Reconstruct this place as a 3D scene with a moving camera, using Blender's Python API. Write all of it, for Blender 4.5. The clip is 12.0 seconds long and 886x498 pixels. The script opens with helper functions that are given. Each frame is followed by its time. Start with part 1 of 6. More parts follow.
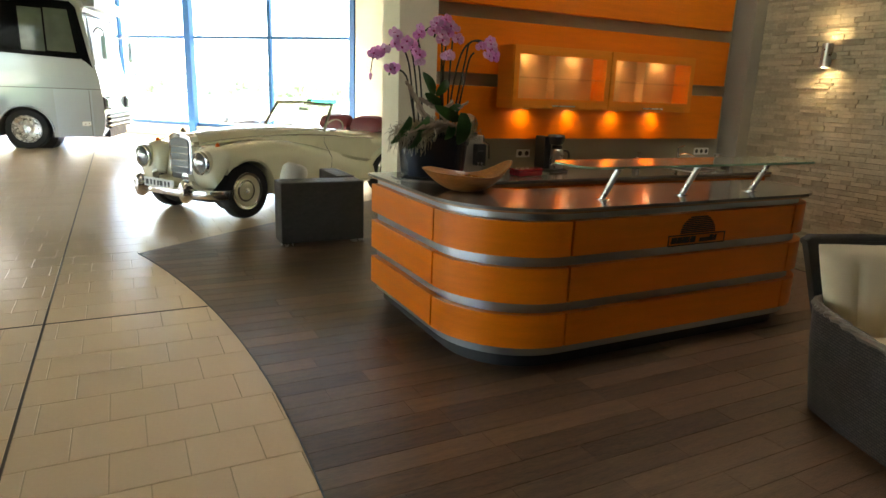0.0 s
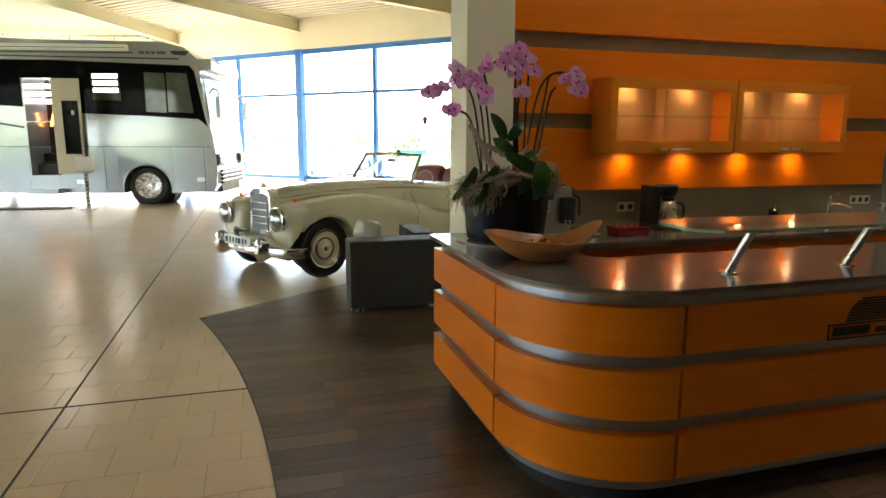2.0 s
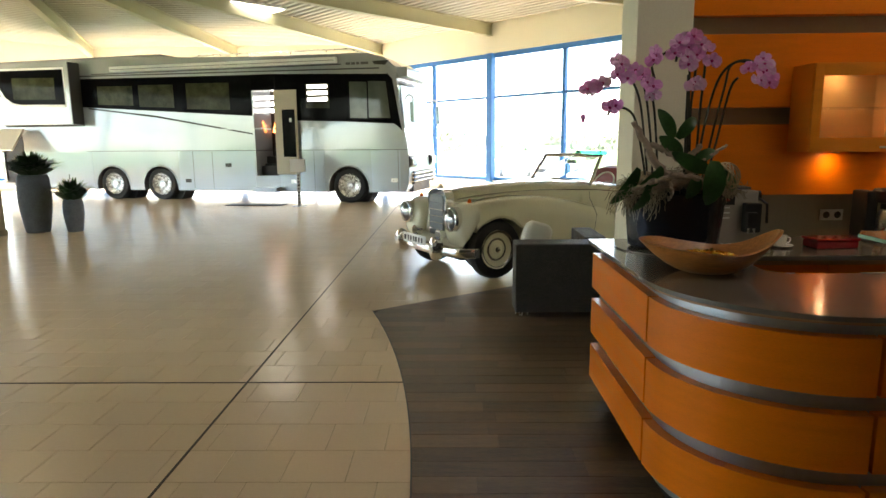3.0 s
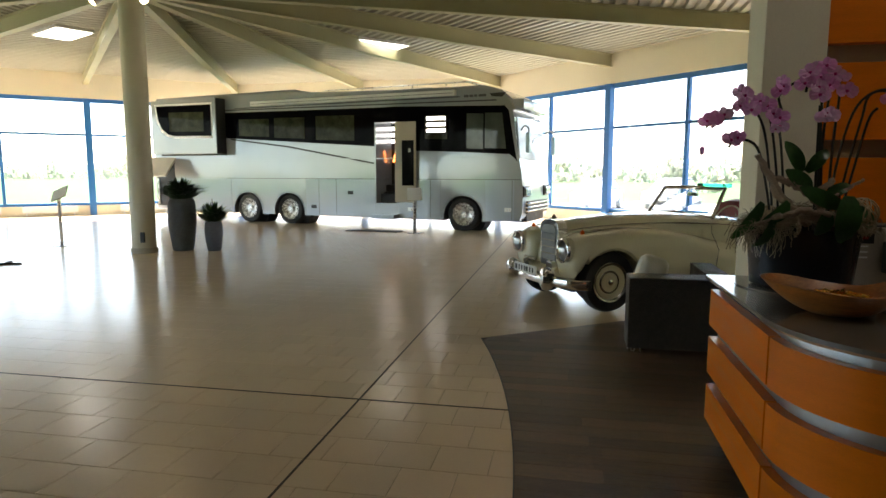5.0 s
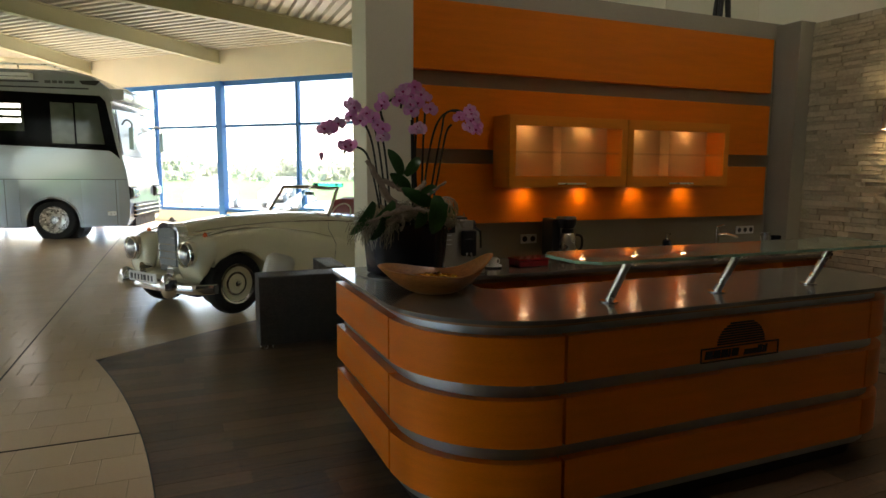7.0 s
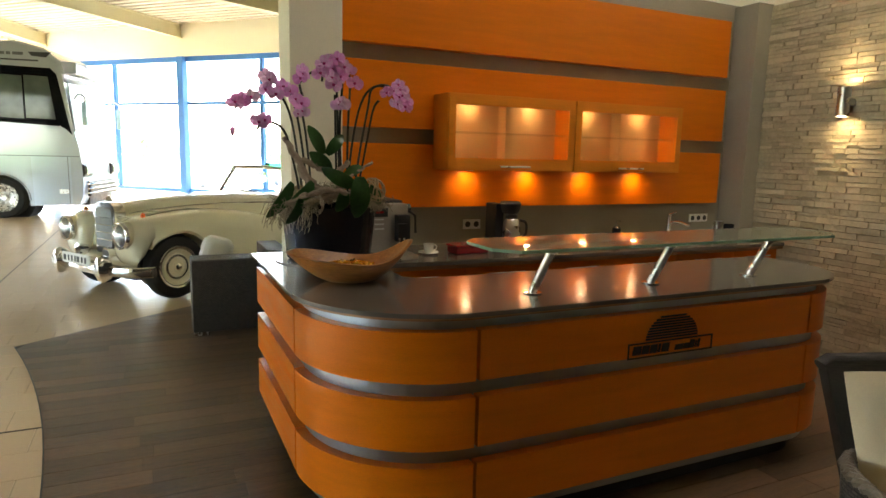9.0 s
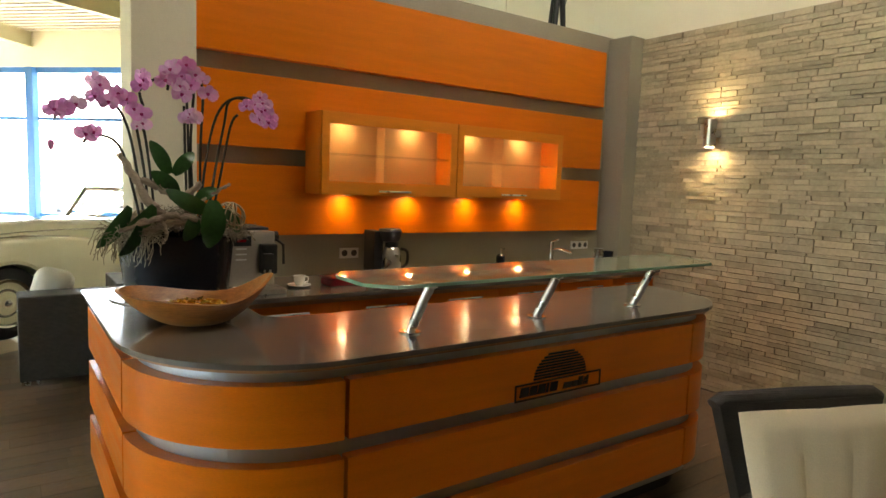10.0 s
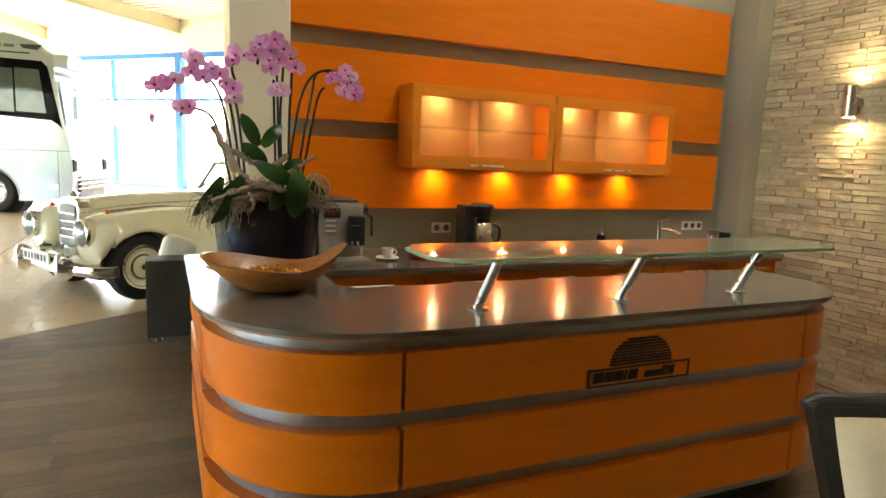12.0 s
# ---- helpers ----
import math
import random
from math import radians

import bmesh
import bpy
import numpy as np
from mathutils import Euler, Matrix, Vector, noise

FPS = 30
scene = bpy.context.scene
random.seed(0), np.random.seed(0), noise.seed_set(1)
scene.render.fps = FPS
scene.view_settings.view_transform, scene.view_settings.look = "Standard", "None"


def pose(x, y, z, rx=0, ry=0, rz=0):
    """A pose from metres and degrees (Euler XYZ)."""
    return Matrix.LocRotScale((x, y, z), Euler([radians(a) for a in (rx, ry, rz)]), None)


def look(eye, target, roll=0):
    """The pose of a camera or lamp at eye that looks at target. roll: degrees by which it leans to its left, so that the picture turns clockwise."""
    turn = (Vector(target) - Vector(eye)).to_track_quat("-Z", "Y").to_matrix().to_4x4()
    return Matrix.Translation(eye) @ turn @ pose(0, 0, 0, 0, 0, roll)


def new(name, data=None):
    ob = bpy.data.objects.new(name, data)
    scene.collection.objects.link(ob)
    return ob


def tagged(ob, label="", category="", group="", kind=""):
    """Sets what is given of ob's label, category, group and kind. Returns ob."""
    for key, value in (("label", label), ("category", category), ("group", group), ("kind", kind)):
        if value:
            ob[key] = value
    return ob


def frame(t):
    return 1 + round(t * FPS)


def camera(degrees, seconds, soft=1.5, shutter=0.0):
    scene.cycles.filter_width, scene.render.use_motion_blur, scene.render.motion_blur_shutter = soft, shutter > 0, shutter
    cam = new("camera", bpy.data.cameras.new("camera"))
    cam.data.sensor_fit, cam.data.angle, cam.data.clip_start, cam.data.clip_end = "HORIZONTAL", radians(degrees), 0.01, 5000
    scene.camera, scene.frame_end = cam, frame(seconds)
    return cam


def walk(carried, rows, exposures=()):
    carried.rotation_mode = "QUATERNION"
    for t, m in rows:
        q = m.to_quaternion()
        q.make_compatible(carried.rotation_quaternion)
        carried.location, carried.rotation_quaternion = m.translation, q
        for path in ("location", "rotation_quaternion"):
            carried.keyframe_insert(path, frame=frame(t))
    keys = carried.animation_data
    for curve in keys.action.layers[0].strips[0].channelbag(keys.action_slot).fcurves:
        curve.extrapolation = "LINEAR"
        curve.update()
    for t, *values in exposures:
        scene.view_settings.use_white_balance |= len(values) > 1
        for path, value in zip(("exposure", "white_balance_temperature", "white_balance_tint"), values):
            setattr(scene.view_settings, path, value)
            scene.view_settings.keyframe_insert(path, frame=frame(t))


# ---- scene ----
cam = camera(70.5, 12.0)
PATH = [
    (0, (0.236, 0.089, 1.598), (1.127, 1.813, 1.115), 2.1),
    (0.5, (0.399, 0.282, 1.606), (1.044, 2.126, 1.175), -0.9),
    (1, (0.639, 0.396, 1.608), (1.148, 2.296, 1.243), 1.3),
    (1.5, (0.759, 0.621, 1.584), (1.165, 2.549, 1.238), -0.3),
    (2, (0.84, 0.769, 1.584), (1.403, 2.657, 1.24), 0.2),
    (2.5, (1.003, 0.815, 1.583), (1.204, 2.784, 1.296), 0.6),
    (3, (1.064, 0.835, 1.574), (1.033, 2.807, 1.237), -0.5),
    (3.3, (1.052, 0.814, 1.573), (0.958, 2.791, 1.287), -1.5),
    (3.5, (1.01, 0.803, 1.569), (0.892, 2.773, 1.245), -1.2),
    (3.7, (0.977, 0.778, 1.566), (0.838, 2.746, 1.235), -0.6),
    (5.3, (1.116, 0.756, 1.581), (0.713, 2.703, 1.362), -0.0),
    (5.5, (1.138, 0.774, 1.582), (0.843, 2.741, 1.369), 0.8),
    (6, (1.154, 0.795, 1.577), (1.237, 2.779, 1.333), -0.7),
    (6.5, (1.066, 0.756, 1.592), (1.536, 2.686, 1.362), -2.2),
    (7, (1.006, 0.674, 1.603), (1.777, 2.503, 1.359), 0.3),
    (7.2, (1.003, 0.68, 1.605), (1.828, 2.481, 1.327), 0.6),
    (8.8, (1.342, 0.737, 1.585), (2.154, 2.535, 1.256), 1.3),
    (9, (1.356, 0.763, 1.588), (2.191, 2.557, 1.294), 1.3),
    (9.5, (1.444, 0.88, 1.581), (2.403, 2.616, 1.327), 2.1),
    (10, (1.563, 1.01, 1.577), (2.71, 2.636, 1.375), 2.1),
    (10.5, (1.658, 0.995, 1.575), (2.605, 2.738, 1.323), 1.6),
    (11, (1.739, 0.969, 1.562), (2.522, 2.787, 1.272), 1.9),
    (11.5, (1.758, 0.983, 1.555), (2.522, 2.807, 1.258), 1.4),
    (12, (1.775, 0.98, 1.558), (2.586, 2.786, 1.273), 2.3),
]
EXPOSURES = [(0, 3.45, 6900, 13), (0.5, 3.6, 6900, 13), (1.5, 3.4, 6900, 13), (3.5, 3.0, 6900, 13), (5.5, 2.2, 6750, 14), (7.0, 2.3, 6800, 14), (9.0, 3.65, 6950, 13), (10.0, 3.95, 7000, 13), (12.0, 4.4, 7000, 13)]
walk(cam, [(t, look(eye, target, roll)) for t, eye, target, roll in PATH], EXPOSURES)

# ---- world, sun, exposure ----
world = bpy.data.worlds.new("world")
scene.world = world
world.use_nodes = True
wn = world.node_tree
sky = wn.nodes.new("ShaderNodeTexSky")
sky.sky_type, sky.sun_disc = "NISHITA", False
sky.sun_elevation, sky.sun_rotation = radians(48), radians(-20)
wn.links.new(sky.outputs[0], wn.nodes["Background"].inputs[0])
wn.nodes["Background"].inputs[1].default_value = 0.15
sun = new("sun", bpy.data.lights.new("sun", "SUN"))
sun.data.energy, sun.data.angle, sun.data.color = 4.5, radians(0.6), (1.0, 0.95, 0.87)
# azimuth 20 degrees west of +y, elevation 48
sun.matrix_world = look((0, 0, 0), (-math.sin(radians(-20)) * math.cos(radians(48)), -math.cos(radians(-20)) * math.cos(radians(48)), -math.sin(radians(48))))


# ---- materials ----
def mat(name, base, rough=0.5, metal=0.0, var=0.12, scale=6.0, bump=0.0, bscale=60.0, coat=0.0, stretch=(1, 1, 1), tint=None, piece=0.0, spec=0.5, rvar=0.08, island=False):
    """Principled surface with variation at two scales, fine relief and, for pieces, a shade of their own."""
    m = bpy.data.materials.new(name)
    m.use_nodes = True
    nt, lk = m.node_tree, m.node_tree.links
    p = nt.nodes["Principled BSDF"]
    co = nt.nodes.new("ShaderNodeNewGeometry" if piece else "ShaderNodeTexCoord")
    mp = nt.nodes.new("ShaderNodeMapping")
    mp.inputs["Scale"].default_value = stretch
    lk.new(co.outputs["Position" if piece else "Object"], mp.inputs[0])
    n1, n2 = nt.nodes.new("ShaderNodeTexNoise"), nt.nodes.new("ShaderNodeTexNoise")
    n1.inputs["Scale"].default_value, n1.inputs["Detail"].default_value = scale, 5
    n2.inputs["Scale"].default_value, n2.inputs["Detail"].default_value = bscale, 4
    lk.new(mp.outputs[0], n1.inputs[0]), lk.new(mp.outputs[0], n2.inputs[0])
    add = nt.nodes.new("ShaderNodeMath")
    add.operation = "MULTIPLY_ADD"
    lk.new(n2.outputs[0], add.inputs[0])
    add.inputs[1].default_value = 0.5
    half = nt.nodes.new("ShaderNodeMath")
    half.operation = "MULTIPLY_ADD"
    lk.new(n1.outputs[0], half.inputs[0])
    half.inputs[1].default_value, half.inputs[2].default_value = 0.5, 0.0
    lk.new(half.outputs[0], add.inputs[2])
    last = add.outputs[0]
    if piece:
        info = nt.nodes.new("ShaderNodeNewGeometry" if island else "ShaderNodeObjectInfo")
        pa = nt.nodes.new("ShaderNodeMath")
        pa.operation = "MULTIPLY_ADD"
        pa.inputs[1].default_value = piece
        off = nt.nodes.new("ShaderNodeMath")
        off.operation = "SUBTRACT"
        lk.new(info.outputs["Random Per Island" if island else "Random"], off.inputs[0])
        off.inputs[1].default_value = 0.5
        lk.new(off.outputs[0], pa.inputs[0]), lk.new(last, pa.inputs[2])
        last = pa.outputs[0]
    ramp = nt.nodes.new("ShaderNodeValToRGB")
    ramp.color_ramp.elements[0].position, ramp.color_ramp.elements[1].position = 0.28, 0.72
    lo = tint if tint else [c * (1 - var) for c in base]
    hi = [min(1, c * (1 + var)) for c in base]
    ramp.color_ramp.elements[0].color, ramp.color_ramp.elements[1].color = (*lo, 1), (*hi, 1)
    lk.new(last, ramp.inputs[0]), lk.new(ramp.outputs[0], p.inputs["Base Color"])
    rr = nt.nodes.new("ShaderNodeMapRange")
    rr.inputs["From Min"].default_value, rr.inputs["From Max"].default_value = 0.3, 0.7
    rr.inputs["To Min"].default_value, rr.inputs["To Max"].default_value = max(0.02, rough - rvar), min(1, rough + rvar)
    lk.new(n1.outputs[0], rr.inputs[0]), lk.new(rr.outputs[0], p.inputs["Roughness"])
    p.inputs["Metallic"].default_value = metal
    p.inputs["Specular IOR Level"].default_value = spec
    p.inputs["Coat Weight"].default_value = coat
    p.inputs["Coat Roughness"].default_value = 0.06
    if bump:
        b = nt.nodes.new("ShaderNodeBump")
        b.inputs["Strength"].default_value, b.inputs["Distance"].default_value = bump, 0.004
        lk.new(n2.outputs[0], b.inputs["Height"]), lk.new(b.outputs[0], p.inputs["Normal"])
    return m


def glass(name, tint=(1, 1, 1), rough=0.0, ior=1.45):
    m = bpy.data.materials.new(name)
    m.use_nodes = True
    p = m.node_tree.nodes["Principled BSDF"]
    p.inputs["Base Color"].default_value = (*tint, 1)
    p.inputs["Transmission Weight"].default_value = 1
    p.inputs["Roughness"].default_value, p.inputs["IOR"].default_value = rough, ior
    return m


def glow(name, colour, strength):
    m = bpy.data.materials.new(name)
    m.use_nodes = True
    p = m.node_tree.nodes["Principled BSDF"]
    p.inputs["Emission Color"].default_value, p.inputs["Emission Strength"].default_value = (*colour, 1), strength
    return m


def weave(name, base, dark, scale=70.0):
    """Woven strands: brick courses on the upright faces, with relief."""
    m = mat(name, base, 0.55, var=0.2, scale=9)
    nt, lk = m.node_tree, m.node_tree.links
    p = nt.nodes["Principled BSDF"]
    co, sep, com, add = (nt.nodes.new("ShaderNode" + k) for k in ("TexCoord", "SeparateXYZ", "CombineXYZ", "Math"))
    lk.new(co.outputs["Object"], sep.inputs[0])
    lk.new(sep.outputs[0], add.inputs[0]), lk.new(sep.outputs[1], add.inputs[1])
    lk.new(add.outputs[0], com.inputs[0]), lk.new(sep.outputs[2], com.inputs[1])
    br = nt.nodes.new("ShaderNodeTexBrick")
    for key, v in (("Scale", scale), ("Mortar Size", 0.09), ("Mortar Smooth", 0.6), ("Brick Width", 0.9), ("Row Height", 0.42)):
        br.inputs[key].default_value = v
    br.inputs["Color1"].default_value = (*base, 1)
    br.inputs["Color2"].default_value = (*[c * 0.6 for c in base], 1)
    br.inputs["Mortar"].default_value = (*dark, 1)
    lk.new(com.outputs[0], br.inputs["Vector"]), lk.new(br.outputs["Color"], p.inputs["Base Color"])
    b = nt.nodes.new("ShaderNodeBump")
    b.invert = True
    b.inputs["Strength"].default_value, b.inputs["Distance"].default_value = 0.8, 0.004
    lk.new(br.outputs["Fac"], b.inputs["Height"]), lk.new(b.outputs[0], p.inputs["Normal"])
    return m


M = {}
M["cream"] = mat("cream_plaster", (0.76, 0.705, 0.55), 0.7, var=0.05, scale=1.5, bump=0.15, bscale=120)
M["taupe"] = mat("unseen_taupe_plaster", (0.13, 0.11, 0.09), 0.8, var=0.08, scale=1.5, bump=0.15, bscale=120)
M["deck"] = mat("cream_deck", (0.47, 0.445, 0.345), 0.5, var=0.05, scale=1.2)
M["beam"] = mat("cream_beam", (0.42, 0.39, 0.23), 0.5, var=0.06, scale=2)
M["blue"] = mat("blue_paint", (0.022, 0.15, 0.43), 0.4, var=0.12, scale=3, bump=0.05)
M["orange"] = mat("orange_wood", (0.74, 0.178, 0.003), 0.36, var=0.14, scale=2.6, bump=0.05, bscale=70, stretch=(1, 1, 9), coat=0.05, spec=0.28)
M["orange2"] = mat("orange_beech", (0.74, 0.235, 0.018), 0.4, var=0.12, scale=3.0, bump=0.06, bscale=60, stretch=(1, 1, 8), coat=0.05, spec=0.3)
M["greywall"] = mat("grey_laminate", (0.33, 0.308, 0.24), 0.45, var=0.07, scale=4)
M["strip"] = mat("brushed_strip", (0.42, 0.45, 0.48), 0.32, metal=1.0, var=0.04, scale=8, rvar=0.03)
M["stone_top"] = mat("grey_worktop", (0.115, 0.10, 0.083), 0.16, var=0.2, scale=5, bscale=260, bump=0.02, coat=0.1, rvar=0.0)
M["edge"] = mat("worktop_edge", (0.30, 0.14, 0.06), 0.4, var=0.2, scale=10, bump=0.05)
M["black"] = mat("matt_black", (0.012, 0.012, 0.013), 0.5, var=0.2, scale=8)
M["joint"] = mat("expansion_joint", (0.07, 0.05, 0.035), 0.7, var=0.2, scale=20)
M["grout"] = mat("tile_grout", (0.56, 0.43, 0.28), 0.75, var=0.1, scale=12, bump=0.2)
M["tile"] = mat("beige_tile", (0.80, 0.625, 0.42), 0.21, var=0.035, scale=0.8, bscale=60, bump=0.03, piece=0.35, rvar=0.0)
M["tile_far"] = mat("beige_tile_far", (0.80, 0.625, 0.42), 0.21, var=0.035, scale=0.8, bscale=60, bump=0.03, piece=0.35, rvar=0.0, island=True)
M["plankbase"] = mat("plank_gap", (0.05, 0.035, 0.025), 0.7, var=0.2, scale=10)
M["plank"] = mat("dark_plank", (0.125, 0.074, 0.043), 0.40, var=0.6, scale=3.5, bscale=26, bump=0.3, rvar=0.05, stretch=(1, 9, 1), piece=0.26, spec=0.5)
M["stone"] = mat("split_stone", (0.46, 0.395, 0.265), 0.8, var=0.24, scale=7, bscale=40, bump=0.6, piece=0.42)
M["stone_far"] = mat("split_stone_far", (0.46, 0.395, 0.265), 0.8, var=0.24, scale=7, bscale=40, bump=0.6, piece=0.42, island=True)
M["mortar"] = mat("stone_backing", (0.42, 0.36, 0.26), 0.9, var=0.2, scale=10)
M["steel"] = mat("brushed_steel", (0.62, 0.61, 0.59), 0.3, metal=1, var=0.06, scale=12, bump=0.03)
M["chrome"] = mat("chrome", (0.82, 0.82, 0.82), 0.07, metal=1, var=0.03, scale=8, rvar=0.03)
M["pane"] = glass("window_glass", (0.97, 0.99, 0.98), 0.0, 1.08)
M["shelfglass"] = glass("green_glass", (0.76, 0.86, 0.70), 0.04, 1.26)
M["shelfglass"].node_tree.nodes["Principled BSDF"].inputs["Transmission Weight"].default_value = 0.93
M["glassedge"] = glass("glass_edge", (0.50, 0.85, 0.66), 0.2, 1.4)
M["glassedge"].node_tree.nodes["Principled BSDF"].inputs["Transmission Weight"].default_value = 0.45
M["white"] = mat("white_paint", (0.80, 0.80, 0.78), 0.4, var=0.04, scale=4)
M["grass"] = mat("meadow", (0.06, 0.16, 0.025), 0.9, var=0.4, scale=0.35, bump=0.4, bscale=14)
M["paving"] = mat("light_paving", (0.42, 0.40, 0.36), 0.8, var=0.12, scale=0.8, bump=0.2, bscale=30)


# ---- building helpers ----
def box_bm(x0, x1, y0, y1, z0, z1, bevel=0.0, bm=None):
    own = bm is None
    bm = bmesh.new() if own else bm
    r = bmesh.ops.create_cube(bm, size=1, matrix=Matrix.Translation(((x0 + x1) / 2, (y0 + y1) / 2, (z0 + z1) / 2)) @ Matrix.Diagonal((x1 - x0, y1 - y0, z1 - z0, 1)))
    if bevel:
        es = list({e for v in r["verts"] for e in v.link_edges})
        bmesh.ops.bevel(bm, geom=es, offset=bevel, segments=2, affect="EDGES", profile=0.7)
    return bm


def cyl_bm(p, q, r0, r1=None, seg=16, bm=None, caps=True):
    """A rod or cone from p to q."""
    bm = bmesh.new() if bm is None else bm
    p, q = Vector(p), Vector(q)
    r1 = r0 if r1 is None else r1
    m = Matrix.Translation((p + q) / 2) @ (q - p).to_track_quat("Z", "Y").to_matrix().to_4x4()
    bmesh.ops.create_cone(bm, cap_ends=caps, segments=seg, radius1=r0, radius2=r1, depth=(q - p).length, matrix=m)
    return bm


def lathe_bm(profile, seg=32, centre=(0, 0, 0), bm=None):
    """Turned shape round z: (radius, height) pairs."""
    bm = bmesh.new() if bm is None else bm
    rings = []
    for r, z in profile:
        rings.append([bm.verts.new((centre[0] + r * math.cos(2 * math.pi * i / seg), centre[1] + r * math.sin(2 * math.pi * i / seg), centre[2] + z)) for i in range(seg)] if r > 1e-5 else [bm.verts.new((centre[0], centre[1], centre[2] + z))])
    for a, b in zip(rings, rings[1:]):
        for i in range(seg):
            j = (i + 1) % seg
            vs = ([a[i], a[j]] if len(a) > 1 else [a[0]]) + ([b[j], b[i]] if len(b) > 1 else [b[0]])
            if len(vs) > 2:
                bm.faces.new(vs)
    return bm


def prism_bm(pts, z0, z1, bm=None):
    """An upright prism on a plan polygon."""
    bm = bmesh.new() if bm is None else bm
    lo = [bm.verts.new((x, y, z0)) for x, y in pts]
    hi = [bm.verts.new((x, y, z1)) for x, y in pts]
    n = len(pts)
    bm.faces.new(lo[::-1]), bm.faces.new(hi)
    for i in range(n):
        bm.faces.new((lo[i], lo[(i + 1) % n], hi[(i + 1) % n], hi[i]))
    return bm


def band_bm(path, z0, z1, thick, bm=None):
    """A band of that thickness that stands along an open plan line; it thickens to the right of the line's way."""
    bm = bmesh.new() if bm is None else bm
    inner = []
    for i, (x, y) in enumerate(path):
        a, b = path[max(i - 1, 0)], path[min(i + 1, len(path) - 1)]
        d = Vector((b[0] - a[0], b[1] - a[1])).normalized()
        inner.append((x + d.y * thick, y - d.x * thick))
    rows = [[bm.verts.new((x, y, z)) for x, y in line] for line, z in ((path, z0), (path, z1), (inner, z1), (inner, z0))]
    n = len(path)
    for k in range(4):
        a, b = rows[k], rows[(k + 1) % 4]
        for i in range(n - 1):
            bm.faces.new((a[i], a[i + 1], b[i + 1], b[i]))
    bm.faces.new([r[0] for r in rows]), bm.faces.new([r[-1] for r in rows][::-1])
    return bm


def part(name, bm, material, parent=None, label="", smooth=False):
    bmesh.ops.recalc_face_normals(bm, faces=bm.faces)
    me = bpy.data.meshes.new(name)
    bm.to_mesh(me)
    bm.free()
    me.materials.append(material)
    if smooth:
        me.shade_smooth()
        me.set_sharp_from_angle(angle=radians(38))
    ob = new(name, me)
    if parent:
        ob.parent = parent
        ob.matrix_parent_inverse = Matrix()
    if label:
        ob["label"] = label
    return ob


def thing(name, label, category, group="", m=None, kind=""):
    """An Empty at a thing's base; its parts are built in its own space."""
    ob = new(name)
    ob.empty_display_size = 0.1
    if m is not None:
        ob.matrix_world = m
    return tagged(ob, label, category, group, kind)


def struct(name, bm, material, label="", category="structure"):
    return tagged(part(name, bm, material), label, category, kind="structure")


def arc(cx, cy, r, a0, a1, n=14):
    return [(cx + r * math.cos(radians(a0 + (a1 - a0) * i / n)), cy + r * math.sin(radians(a0 + (a1 - a0) * i / n))) for i in range(n + 1)]


# ---- the round hall ----
CX, CY, RAD, TURN0, STEP = -7.12, 11.72, 14.11, 44.0, 22.5
INR = RAD * math.cos(radians(22.5))         # centre to the middle of a side
SILL, HEAD, TRANSOM, ROOF_EDGE, ROOF_MID = 0.36, 4.24, 2.93, 5.10, 5.30


def rim(k, r=RAD):
    """Posts of the eight-sided hall: odd ones at its corners, even ones in the middle of its sides."""
    a = radians(TURN0 + STEP * k)
    r = r if k % 2 else r * math.cos(radians(22.5))
    return Vector((CX + r * math.cos(a), CY + r * math.sin(a)))


def facet_box(a, b, s0, s1, d0, d1, z0, z1, bm=None, bevel=0.0):
    """A box along the facet a-b: s from a towards b, d outwards."""
    u = (b - a).normalized()
    n = Vector((u.y, -u.x))
    if n.dot((a + b) / 2 - Vector((CX, CY))) < 0:
        n = -n
    m = Matrix(((u.x, n.x, 0, a.x), (u.y, n.y, 0, a.y), (0, 0, 1, 0), (0, 0, 0, 1)))
    q = box_bm(s0, s1, d0, d1, z0, z1, bevel)
    q.transform(m)
    if bm is None:
        return q
    me = bpy.data.meshes.new("t")
    q.to_mesh(me)
    q.free()
    bm.from_mesh(me)
    bpy.data.meshes.remove(me)
    return bm


